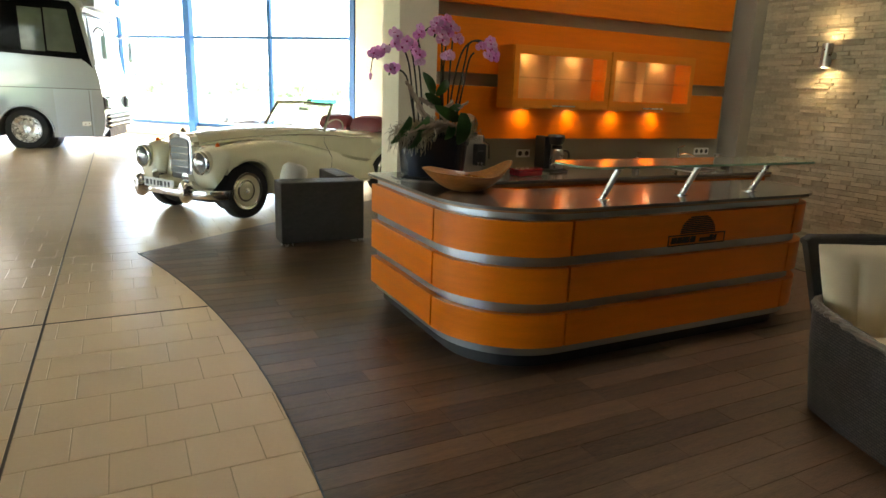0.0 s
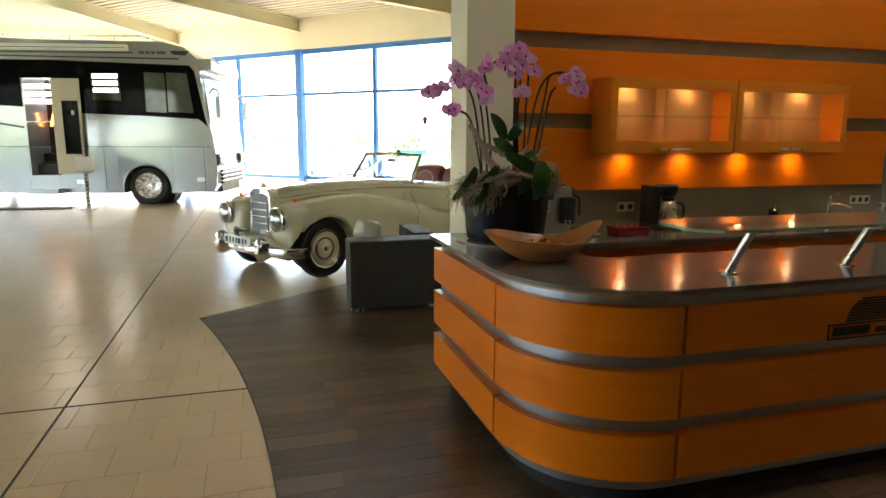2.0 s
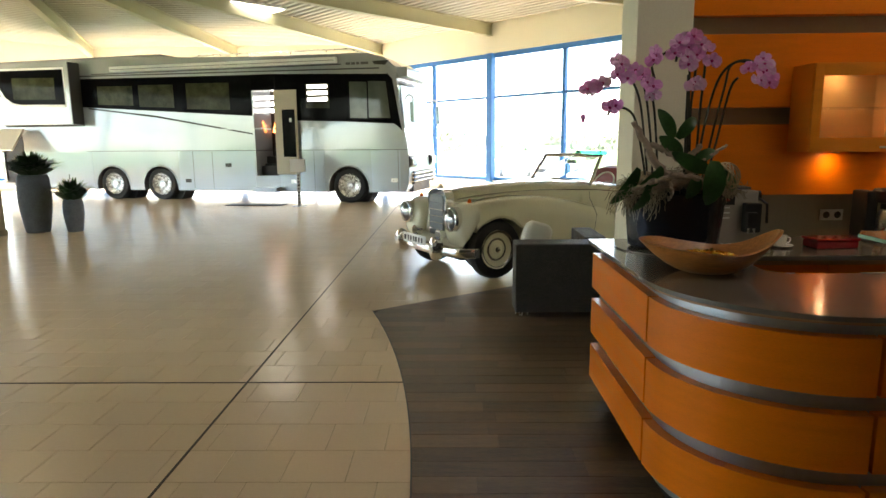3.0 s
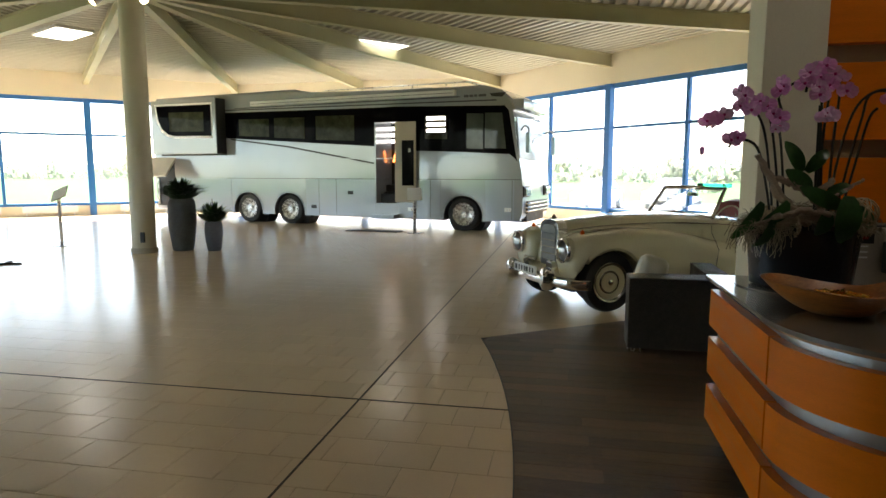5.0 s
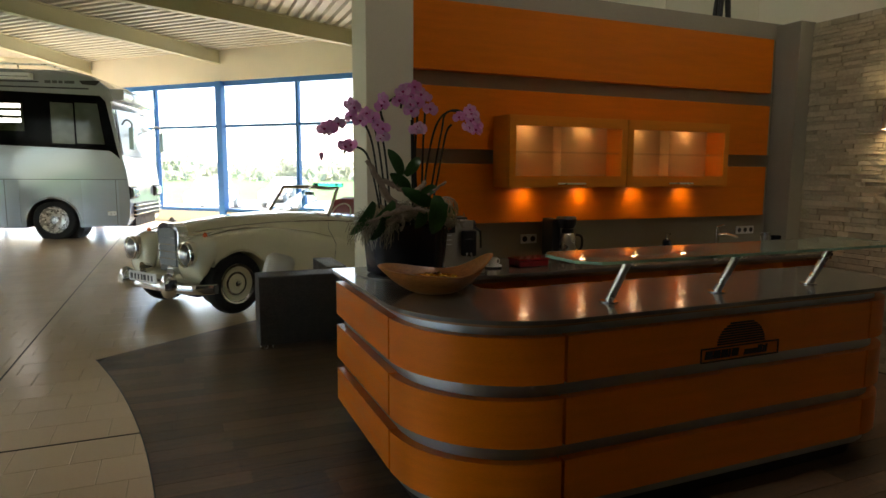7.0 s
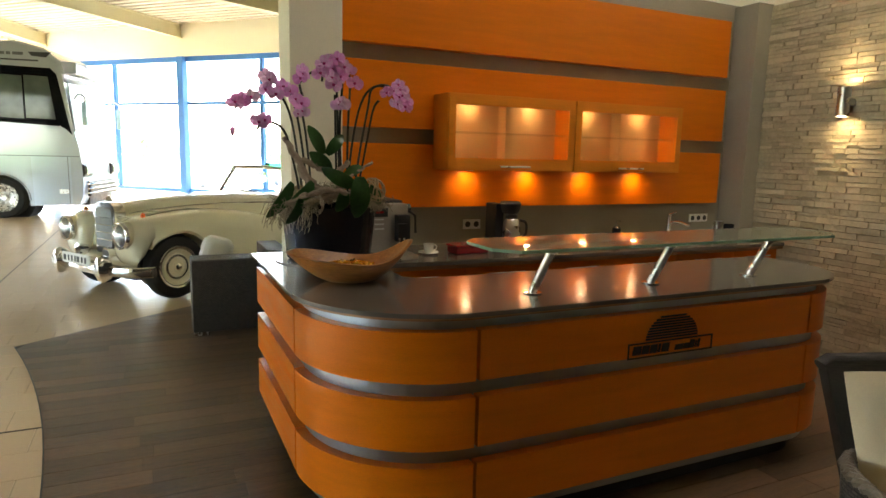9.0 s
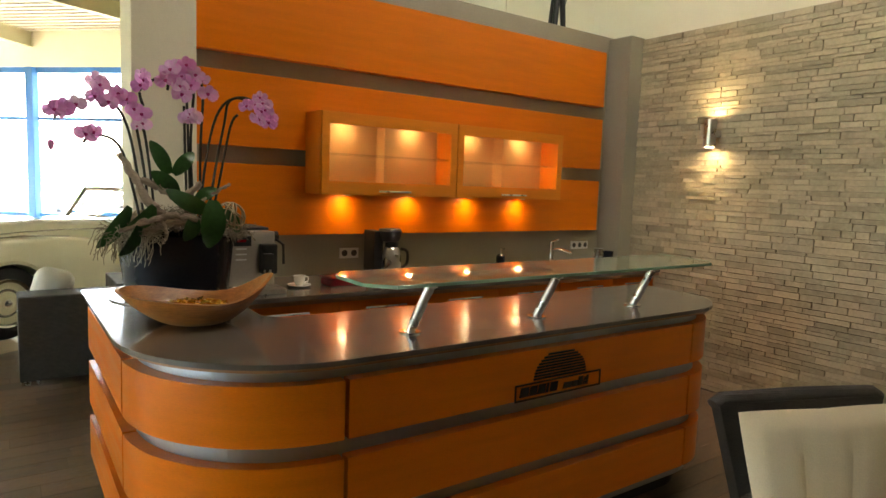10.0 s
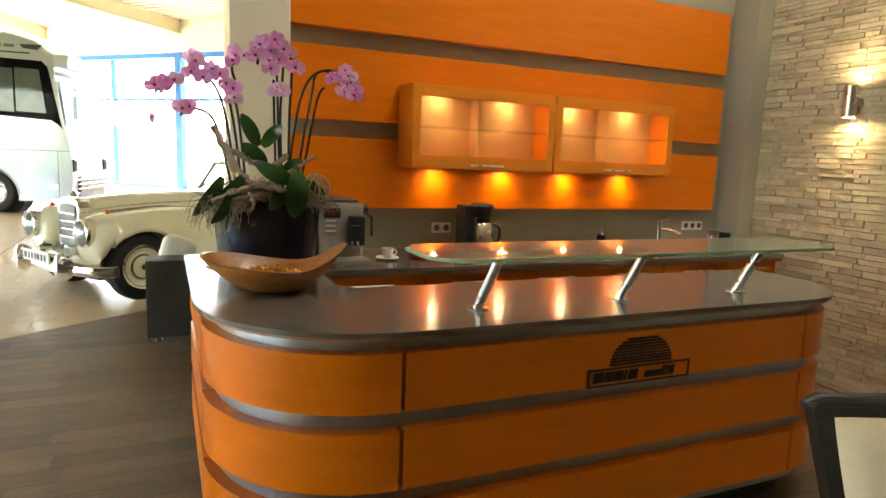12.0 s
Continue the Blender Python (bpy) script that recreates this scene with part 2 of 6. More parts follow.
GLAZED = [0, 1, 2, 3, 4, 5, 6, 7, 8, -1]       # facet k lies between posts k and k + 1
# side 9 is unseen, closed to keep window light off the counter front
SOLID = [-2, -3, 9]
wall_count = 0
for k in GLAZED + SOLID:
    a, b = rim(k), rim(k + 1)
    L = (b - a).length
    wall_count += 1
    if k in SOLID:
        struct("wall_round_%d" % wall_count, facet_box(a, b, 0, L, 0, 0.3, 0, 6.3), M["cream"], "cream plastered wall of the round hall", "wall")
        continue
    bm = facet_box(a, b, 0, L, 0, 0.3, -0.2, SILL)
    facet_box(a, b, 0, L, 0.0, 0.3, HEAD, 6.3, bm)
    struct("wall_round_%d" % wall_count, bm, M["cream"], "cream plastered wall above and below the window band", "wall")
    w = thing("window_%d" % wall_count, "tall blue-framed glazing with transom and mullion", "window", kind="structure")
    part("window_frame", facet_box(a, b, 0.09, L - 0.09, 0.06, 0.2, HEAD - 0.14, HEAD, bevel=0.008), M["blue"], w)
    part("window_sill", facet_box(a, b, 0.09, L - 0.09, 0.04, 0.22, SILL, SILL + 0.1, bevel=0.008), M["blue"], w)
    part("transom", facet_box(a, b, 0.09, L - 0.09, 0.09, 0.17, TRANSOM - 0.04, TRANSOM + 0.04, bevel=0.006), M["blue"], w)
    part("mullion", facet_box(a, b, L / 2 - 0.05, L / 2 + 0.05, 0.07, 0.19, SILL + 0.1, HEAD - 0.14, bevel=0.006), M["blue"], w)
    for s0, s1 in ((0.1, L / 2 - 0.05), (L / 2 + 0.05, L - 0.1)):
        for z0, z1 in ((SILL + 0.1, TRANSOM - 0.04), (TRANSOM + 0.04, HEAD - 0.14)):
            pane = part("pane", facet_box(a, b, s0, s1, 0.12, 0.132, z0, z1), M["pane"], w)
            pane.visible_shadow = False
for k in range(-1, 11):
    p = rim(k)
    d = (p - Vector((CX, CY))).normalized()
    a = math.degrees(math.atan2(d.y, d.x))
    bm = box_bm(-0.08, 0.12, -0.11, 0.11, 0, HEAD - 0.01, 0.012)
    bm.transform(pose(p.x, p.y, 0, 0, 0, a))
    struct("window_post_%d" % (k + 2), bm, M["blue"], "blue painted steel post between windows", "post")
for k in range(16):
    p = rim(k)
    a = TURN0 + STEP * k
    bm = bmesh.new()
    prof = [(-0.09, 0), (0.09, 0), (0.09, 0.03), (0.045, 0.03), (0.045, 0.34), (0.09, 0.34), (0.09, 0.37), (-0.09, 0.37), (-0.09, 0.34), (-0.045, 0.34), (-0.045, 0.03), (-0.09, 0.03)]
    ends = []
    for r, z in ((0.15, ROOF_MID - 0.37), ((p - Vector((CX, CY))).length + 0.02, ROOF_EDGE - 0.37)):
        ends.append([bm.verts.new((r, y, z + h)) for y, h in prof])
    bm.faces.new(ends[0]), bm.faces.new(ends[1][::-1])
    for i in range(len(prof)):
        j = (i + 1) % len(prof)
        bm.faces.new((ends[0][i], ends[1][i], ends[1][j], ends[0][j]))
    bm.transform(pose(CX, CY, 0, 0, 0, a))
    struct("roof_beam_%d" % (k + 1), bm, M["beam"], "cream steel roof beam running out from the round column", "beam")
# trapezoidal deck: ribs lie across each bay
verts, faces = [], []
pitch = 0.25
for k in range(16):
    a0, a1 = radians(TURN0 + STEP * k), radians(TURN0 + STEP * (k + 1))
    c = math.cos(radians(STEP))
    r, prof = 0.3, []
    while r < INR + 0.35:
        prof += [(r, 0), (r + 0.10, 0), (r + 0.125, 0.075), (r + 0.225, 0.075)]
        r += pitch
    base = len(verts)
    for r, h in prof:
        z = ROOF_MID + (ROOF_EDGE - ROOF_MID) * min(1, r / INR) + h
        for a, corner in ((a0, k % 2), (a1, (k + 1) % 2)):
            q = r / c if corner else r
            verts.append((CX + q * math.cos(a), CY + q * math.sin(a), z))
    for i in range(len(prof) - 1):
        q = base + 2 * i
        faces.append((q, q + 1, q + 3, q + 2))
me = bpy.data.meshes.new("ceiling")
me.from_pydata(verts, [], faces)
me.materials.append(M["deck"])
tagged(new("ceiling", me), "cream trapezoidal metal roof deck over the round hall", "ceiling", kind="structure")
struct("roof", prism_bm([tuple(rim(k, RAD + 0.6)) for k in range(16)], 5.86, 6.0), M["white"], "flat roof slab over the round hall", "roof")

# ---- annex round the counter ----
struct("ceiling_annex", prism_bm([(6.6, -4.2), (6.6, 7.2), (5.0, 7.0), (2.2, 2.65), (-2.0, -0.15), (-7.4, -1.2), (-7.4, -4.2)], 5.24, 5.6), M["cream"], "plain cream ceiling over the reception", "ceiling")
struct("wall_stone_side", box_bm(6.26, 6.55, -4.2, 5.3, 0, 5.42), M["cream"], "cream wall behind the stone cladding", "wall")
# back walls are unseen; their dark colour keeps bounced light off the counter
bm = box_bm(-7.4, 6.26, -4.3, -4.0, 0, 5.42)
struct("wall_back", bm, M["taupe"], "unseen taupe back wall, dark to cut bounced light", "wall")
struct("wall_return", box_bm(-7.3, -7.0, -4.0, -1.3, 0, 5.42), M["taupe"], "unseen short taupe wall, dark to cut bounced light", "wall")
bm = prism_bm([(6.3, 5.3), (5.83, 6.09), (6.1, 6.2), (6.55, 5.3)], 0, 6.3)
struct("wall_corner", bm, M["cream"], "cream wall joining hall and reception", "wall")
# unseen glowing panel, added to brighten the orange wall panels and the column
s = thing("skylight", "unseen glowing panel added in the reception ceiling as fill light", "skylight", "roof skylights", kind="structure")
M["lit_soft"] = glow("reception_fill", (1.0, 0.96, 0.88), 1.15)
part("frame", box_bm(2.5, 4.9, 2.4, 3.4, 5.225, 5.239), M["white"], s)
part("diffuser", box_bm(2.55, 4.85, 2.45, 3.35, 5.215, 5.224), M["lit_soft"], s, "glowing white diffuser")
# partition behind the kitchen
struct("wall_kitchen", box_bm(2.46, 6.26, 4.93, 5.10, 0, 2.95), M["greywall"], "grey laminate partition behind the kitchen", "wall")
struct("pillar_grey", box_bm(6.07, 6.255, 4.68, 4.925, 0, 2.93, 0.006), M["greywall"], "grey laminate pillar in the corner", "pillar")
struct("column_square", box_bm(2.105, 2.418, 4.52, 4.85, 0, 5.42, 0.008), M["cream"], "cream plastered square column", "column")

# ---- floor ----
ground = bmesh.new()
bmesh.ops.create_circle(ground, cap_ends=True, segments=64, radius=1500, matrix=Matrix.Translation((0, 0, -0.25)))
struct("ground", ground, M["grass"], "green meadow round the building", "ground")
bm = prism_bm([tuple(rim(k, RAD + (17 if k < 2 else 7.5))) for k in range(-1, 11)], -0.24, -0.16)
struct("pavement", bm, M["paving"], "light paving outside the windows", "pavement")
floor_pts = [tuple(rim(k, RAD + 0.28)) for k in range(-3, 11)] + [(-7.4, -4.2), (6.5, -4.2), (6.5, 5.4)]
floor = struct("floor", prism_bm(floor_pts, -0.2, -0.006), M["grout"], "beige tiled floor of the show hall", "floor")

# ---- reception counter ----
def counter_line(off=0.0):
    """The counter's outer line, from the column round to the far end; off: outwards."""
    return ([(1.893 - off, 4.5)] + arc(2.488, 3.437, 0.595 + off, 180, 270, 16) + arc(4.435, 3.242, 0.4 + off, 270, 360, 12) + [(4.835 + off, 3.5)])


counter = thing("reception_counter", "curved orange wood reception counter with grey metal strips", "counter")
inner = [(4.80, 3.48), (2.52, 3.48), (2.46, 3.56), (2.46, 4.5)]
part("body", prism_bm(counter_line(-0.05) + inner, 0.10, 0.967), M["strip"], counter, "grey brushed metal carcass strips")
part("plinth", prism_bm(counter_line(-0.11) + [(4.7, 3.4), (2.55, 3.4), (2.40, 3.6), (2.40, 4.5)], 0, 0.10), M["black"], counter, "black recessed plinth")
line = counter_line()
left, curve, front, end = [(1.893, 4.495), (1.893, 3.445)], arc(2.488, 3.437, 0.595, 181, 269.3, 18), [(2.496, 2.842), (4.43, 2.842)], arc(4.435, 3.242, 0.4, 271, 358, 12) + [(4.835, 3.48)]
for z0, z1 in ((0.715, 0.920), (0.438, 0.648), (0.165, 0.368)):
    for piece in (left, curve, front, end):
        part("panel", band_bm(piece[::-1], z0, z1, 0.048), M["orange"], counter, smooth=len(piece) > 2)
part("worktop_edge", prism_bm(counter_line(0.012) + [(4.84, 3.5), (2.5, 3.5), (2.44, 3.58), (2.44, 4.51)], 0.968, 0.981), M["edge"], counter, "brown layered worktop edge")
part("worktop", prism_bm(counter_line(0.028) + [(4.86, 3.51), (2.52, 3.51), (2.45, 3.58), (2.45, 4.515), (1.87, 4.515)], 0.982, 1.0), M["stone_top"], counter, "polished grey stone worktop")

# ---- orange wall panels, wall cupboards, kitchen run ----
for z0, z1 in ((2.317, 2.79), (1.768, 2.208), (1.224, 1.665)):
    tagged(part("wall_panel", box_bm(2.425, 5.965, 4.853, 4.925, z0, z1, 0.003), M["orange"]), "wide orange wood panel on the grey partition", "wall panel", "orange wall panels")


def wall_cupboard(x0, x1):
    c = thing("wall_cupboard", "orange beech wall cupboard with frosted glass flap, lit inside", "cupboard", "wall cupboards")
    z0, z1, y0, y1, t = 1.494, 2.008, 4.625, 4.85, 0.019
    part("side_panel", box_bm(x0, x0 + t, y0, y1, z0, z1), M["orange2"], c)
    part("side_panel", box_bm(x1 - t, x1, y0, y1, z0, z1), M["orange2"], c)
    part("top_panel", box_bm(x0 + t, x1 - t, y0, y1, z1 - t, z1), M["orange2"], c)
    part("bottom_panel", box_bm(x0 + t, x1 - t, y0, y1, z0, z0 + t), M["orange2"], c)
    part("shelf", box_bm(x0 + t, x1 - t, y0 + 0.03, y1 - 0.014, 1.748, 1.756), M["clearshelf"], c, "clear glass shelf").visible_shadow = False
    part("back_panel", box_bm(x0 + t, x1 - t, y1 - 0.012, y1 - 0.002, z0 + t, z1 - t), M["inside"], c)
    part("divider", box_bm((x0 + x1) / 2 - 0.006, (x0 + x1) / 2 + 0.006, y0 + 0.10, y1 - 0.013, z0 + t, z1 - t), M["inside"], c)
    door = part("flap_door", box_bm(x0 + 0.003, x0 + 0.055, y0 - 0.02, y0 - 0.001, z0 + 0.003, z1 - 0.003, 0.002), M["orange2"], c, "beech door frame with a frosted pane")
    part("stile", box_bm(x1 - 0.055, x1 - 0.003, y0 - 0.02, y0 - 0.001, z0 + 0.003, z1 - 0.003, 0.002), M["orange2"], door)
    part("rail", box_bm(x0 + 0.055, x1 - 0.055, y0 - 0.02, y0 - 0.001, z1 - 0.075, z1 - 0.003, 0.002), M["orange2"], door)
    part("rail", box_bm(x0 + 0.055, x1 - 0.055, y0 - 0.02, y0 - 0.001, z0 + 0.003, z0 + 0.085, 0.002), M["orange2"], door)
    pane = part("pane", box_bm(x0 + 0.05, x1 - 0.05, y0 - 0.013, y0 - 0.008, z0 + 0.08, z1 - 0.07), M["frost"], door, "frosted glass pane")
    pane.visible_shadow = False
    xm = (x0 + x1) / 2
    bm = cyl_bm((xm - 0.12, y0 - 0.05, z0 + 0.028), (xm + 0.12, y0 - 0.05, z0 + 0.028), 0.006, seg=10)
    for sx in (-0.1, 0.1):
        cyl_bm((xm + sx, y0 - 0.05, z0 + 0.028), (xm + sx, y0 - 0.02, z0 + 0.028), 0.004, seg=8, bm=bm)
    part("handle", bm, M["steel"], door, "steel bar handle")
    return c


M["inside"] = mat("pale_beech", (0.62, 0.42, 0.22), 0.5, var=0.1, scale=4, stretch=(1, 1, 6))
M["frost"] = glass("frosted_glass", (0.97, 0.85, 0.66), 0.25, 1.12)
M["clearshelf"] = glass("clear_shelf", (0.93, 0.95, 0.92), 0.05, 1.2)
wall_cupboard(3.165, 4.193)
wall_cupboard(4.197, 5.235)
WARM = (1.0, 0.62, 0.25)
M["bulb"] = glow("halogen_disc", (1.0, 0.75, 0.4), 13)


def spot_fitting(x, y, z, energy, aim=(0, 0, -1), cone=95, blend=0.6):
    s = thing("recessed_spotlight", "small round warm halogen spotlight under a cupboard", "spotlight", "cupboard spotlights")
    part("ring", lathe_bm([(0.022, -0.004), (0.032, -0.004), (0.032, 0.0), (0.022, 0.0), (0.022, -0.004)], 20, (x, y, z)), M["steel"], s, smooth=True)
    part("lens", lathe_bm([(0.0, -0.002), (0.0215, -0.002)], 20, (x, y, z)), M["bulb"], s, "glowing warm lens")
    la = bpy.data.lights.new("halogen", "SPOT")
    la.energy, la.color, la.spot_size, la.spot_blend, la.shadow_soft_size = energy, WARM, radians(cone), blend, 0.02
    lo = new("halogen_lamp", la)
    lo.parent = s
    lo.matrix_world = look((x, y, z - 0.012), (x + aim[0], y + aim[1], z + aim[2] - 0.012))


for x in (3.42, 3.935, 4.455, 4.975):
    spot_fitting(x, 4.785, 1.492, 0.17, cone=125, blend=0.9)
    spot_fitting(x, 4.765, 1.987, 0.022, cone=130, blend=0.9)

kitchen_x = [2.47, 3.15, 3.75, 4.35, 4.95, 5.55, 6.06]
for x0, x1 in zip(kitchen_x, kitchen_x[1:]):
    c = thing("base_cabinet", "orange wood kitchen base cabinet with bar handle", "cabinet", "kitchen base cabinets")
    part("body", box_bm(x0 + 0.001, x1 - 0.001, 4.30, 4.925, 0.1, 0.892), M["orange2"], c)
    part("plinth", box_bm(x0 + 0.001, x1 - 0.001, 4.36, 4.40, 0, 0.098), M["black"], c)
    d = part("drawer_front", box_bm(x0 + 0.003, x1 - 0.003, 4.28, 4.299, 0.74, 0.885, 0.002), M["orange"], c)
    xm = (x0 + x1) / 2
    part("handle", cyl_bm((xm - 0.14, 4.25, 0.84), (xm + 0.14, 4.25, 0.84), 0.006, seg=10), M["steel"], d, "steel bar handle")
    part("door", box_bm(x0 + 0.003, x1 - 0.003, 4.28, 4.299, 0.12, 0.734, 0.002), M["orange"], c)
wt = thing("kitchen_worktop", "grey stone kitchen worktop along the back wall", "worktop")
part("slab", box_bm(2.46, 6.065, 4.22, 4.927, 0.918, 0.945, 0.004), M["stone_top"], wt)
part("edge", box_bm(2.46, 6.065, 4.232, 4.92, 0.893, 0.917), M["edge"], wt, "brown layered edge")

# ---- glass shelf on the counter ----
gs = thing("glass_shelf", "greenish frosted glass shelf on three slanted steel legs", "shelf")
pts = [(2.73, 2.945), (4.72, 2.945), (4.82, 3.03), (4.85, 3.36), (2.71, 3.36), (2.645, 3.27), (2.645, 3.04)]
part("glass_top", prism_bm(pts, 1.195, 1.207), M["shelfglass"], gs, "satin green glass plate").visible_shadow = False
part("glass_edge", band_bm([pts[5], pts[6], pts[0], pts[1], pts[2], pts[3]], 1.1945, 1.2075, 0.004), M["glassedge"], gs, "bright green polished edge")
for x in (2.855, 3.53, 4.205):
    lg = part("leg", cyl_bm((x, 3.045, 1.004), (x + 0.035, 2.968, 1.189), 0.019, seg=18), M["steel"], gs, smooth=True)
    part("foot_plate", lathe_bm([(0, 1.0), (0.043, 1.0), (0.043, 1.005), (0.0, 1.006)], 24, (x, 3.045, 0.0005)), M["chrome"], lg, smooth=True)
    part("head_plate", lathe_bm([(0, 1.188), (0.03, 1.188), (0.03, 1.1945), (0.0, 1.1945)], 20, (x + 0.035, 2.968, 0)), M["steel"], lg, smooth=True)

# ---- more materials ----
def leafy_mat(name, base, var, tint=None, scale=0.6, piece=0.0):
    """Thin leaves and petals: half of the light passes through."""
    m = mat(name, base, 0.7, var=var, scale=scale, tint=tint, piece=piece)
    nt = m.node_tree
    p = nt.nodes["Principled BSDF"]
    tr, mx = nt.nodes.new("ShaderNodeBsdfTranslucent"), nt.nodes.new("ShaderNodeMixShader")
    nt.links.new(p.inputs["Base Color"].links[0].from_socket, tr.inputs["Color"])
    nt.links.new(p.outputs[0], mx.inputs[1]), nt.links.new(tr.outputs[0], mx.inputs[2])
    nt.links.new(mx.outputs[0], nt.nodes["Material Output"].inputs["Surface"])
    return m



M["silver"] = mat("silver_paint", (0.40, 0.43, 0.46), 0.19, metal=0.32, var=0.03, scale=2, coat=1.0, rvar=0.03)
M["bluegrey"] = mat("pale_blue_paint", (0.40, 0.445, 0.495), 0.2, metal=0.25, var=0.03, scale=2, coat=0.8, rvar=0.03)
M["blackglass"] = mat("black_glass", (0.005, 0.005, 0.006), 0.05, var=0.2, scale=2, rvar=0.02, spec=0.025)
# blotchy olive colour stands in for dim reflections on the panes
M["greyglass"] = mat("glass_painted_reflections", (0.045, 0.048, 0.026), 0.04, var=0.85, scale=3.5, rvar=0.02, spec=0.06)
M["cabglass"] = mat("cab_glass", (0.07, 0.085, 0.065), 0.05, var=0.35, scale=1.2, bscale=3, rvar=0.02, spec=0.4)
M["paleglass"] = mat("pale_glass", (0.55, 0.60, 0.63), 0.1, var=0.2, scale=2)
M["darkgrey"] = mat("dark_grey_plastic", (0.06, 0.062, 0.066), 0.5, var=0.12, scale=6)
M["rubber"] = mat("tyre_rubber", (0.018, 0.018, 0.018), 0.75, var=0.25, scale=20, bump=0.2)
M["rimalu"] = mat("polished_rim", (0.84, 0.85, 0.86), 0.28, metal=0.55, var=0.06, scale=14)
M["carcream"] = mat("ivory_paint", (0.80, 0.765, 0.56), 0.20, var=0.02, scale=2, coat=0.9, rvar=0.03)
M["grid"] = mat("radiator_grid", (0.17, 0.18, 0.18), 0.5, metal=0.4, var=0.4, scale=60, bscale=300, bump=0.5)
M["redleather"] = mat("red_leather", (0.20, 0.018, 0.02), 0.45, var=0.2, scale=10, bump=0.2)
# darker copy of the chrome, with shade put into its colour
M["darkchrome"] = mat("shaded_chrome", (0.30, 0.30, 0.30), 0.15, metal=1, var=0.1, scale=8)
M["amber"] = mat("amber_lens", (0.80, 0.12, 0.01), 0.2, var=0.1, scale=20, coat=0.5)
M["mirrorblue"] = mat("bluish_mirror", (0.42, 0.60, 0.66), 0.12, metal=0.0, var=0.15, scale=4)
M["lamp_lens"] = mat("headlamp_lens", (0.36, 0.37, 0.37), 0.10, metal=0.6, var=0.5, scale=26, bump=0.35, bscale=45, coat=1.0, stretch=(1, 3, 0.4))
M["teal"] = glass("green_visor", (0.05, 0.75, 0.50), 0.05, 1.3)
M["woven"] = weave("grey_brown_weave", (0.105, 0.090, 0.076), (0.012, 0.010, 0.009), 45)
M["wicker"] = weave("dark_wicker", (0.075, 0.061, 0.049), (0.008, 0.006, 0.005), 30)
M["wicker_fine"] = weave("fine_dark_wicker", (0.045, 0.036, 0.030), (0.008, 0.006, 0.005), 85)
M["braid"] = mat("pale_wicker_strand", (0.16, 0.13, 0.10), 0.5, var=0.35, scale=60, bump=0.3, bscale=160)
M["cushion"] = mat("cream_cushion", (0.80, 0.67, 0.47), 0.85, var=0.07, scale=5, bump=0.3, bscale=200)
M["pillow"] = mat("white_pillow", (0.76, 0.73, 0.66), 0.9, var=0.06, scale=6, bump=0.3, bscale=150)
M["pot"] = mat("black_glazed_pot", (0.010, 0.012, 0.018), 0.2, var=0.2, scale=5, spec=0.35)
M["leaf"] = mat("orchid_leaf", (0.035, 0.11, 0.022), 0.35, var=0.35, scale=9, bump=0.1, coat=0.2)
M["plantleaf"] = mat("dark_leaf", (0.025, 0.075, 0.015), 0.45, var=0.4, scale=9, piece=0.4)
M["stem"] = mat("orchid_stem", (0.013, 0.015, 0.008), 0.5, var=0.3, scale=20)
M["petal"] = leafy_mat("pink_petal", (0.68, 0.29, 0.62), 0.25, tint=(0.82, 0.58, 0.80), scale=24, piece=0.5)
M["petal_heart"] = mat("magenta_heart", (0.42, 0.02, 0.20), 0.5, var=0.3, scale=30)
M["moss"] = mat("dry_moss", (0.27, 0.23, 0.16), 0.9, var=0.5, scale=20, bump=0.5)
M["rattan"] = mat("pale_rattan", (0.40, 0.30, 0.17), 0.7, var=0.3, scale=20)
M["driftwood"] = mat("driftwood", (0.27, 0.205, 0.15), 0.8, var=0.4, scale=14, bscale=60, bump=0.7, stretch=(1, 1, 3))
M["olive"] = mat("olive_wood", (0.36, 0.14, 0.037), 0.38, var=0.45, scale=7, bscale=30, bump=0.15, stretch=(1, 3, 6), coat=0.3)
M["gold"] = mat("gold_wrapper", (0.90, 0.52, 0.09), 0.25, metal=0.9, var=0.2, scale=20)
M["redplastic"] = mat("red_plastic", (0.30, 0.012, 0.02), 0.2, var=0.2, scale=10, coat=0.6)
M["porcelain"] = mat("white_porcelain", (0.80, 0.78, 0.73), 0.2, var=0.04, scale=8, coat=0.4)
M["machine"] = mat("champagne_plastic", (0.44, 0.40, 0.34), 0.35, metal=0.4, var=0.06, scale=8)
M["terracotta"] = mat("grey_ribbed_pot", (0.13, 0.14, 0.155), 0.7, var=0.3, scale=7, bscale=40, bump=0.5)
M["beige"] = mat("beige_panel", (0.58, 0.52, 0.40), 0.5, var=0.06, scale=4)
M["brownwood"] = mat("brown_interior", (0.014, 0.007, 0.005), 0.5, var=0.3, scale=6)
M["logo"] = mat("dark_logo", (0.007, 0.005, 0.005), 0.5, var=0.2, scale=15)
# leaf colour is paled to hold the haze over the far trees
M["treeleaf"] = leafy_mat("hazed_foliage", (0.50, 0.50, 0.40), 0.3)
# outdoor glare put into the colour of parked cars' cabins and wheels
M["glarepale"] = mat("glare_paled_car", (0.60, 0.63, 0.65), 0.2, var=0.1, scale=2)
M["bark"] = mat("bark", (0.30, 0.26, 0.20), 0.9, var=0.3, scale=8, bump=0.4)
M["lit"] = glow("daylight_panel", (1.0, 0.98, 0.92), 1.6)
# glow stands in for daylight on the motorhome's blinds
M["softlit"] = glow("blind_daylight_glow", (1.0, 0.97, 0.9), 1.2)
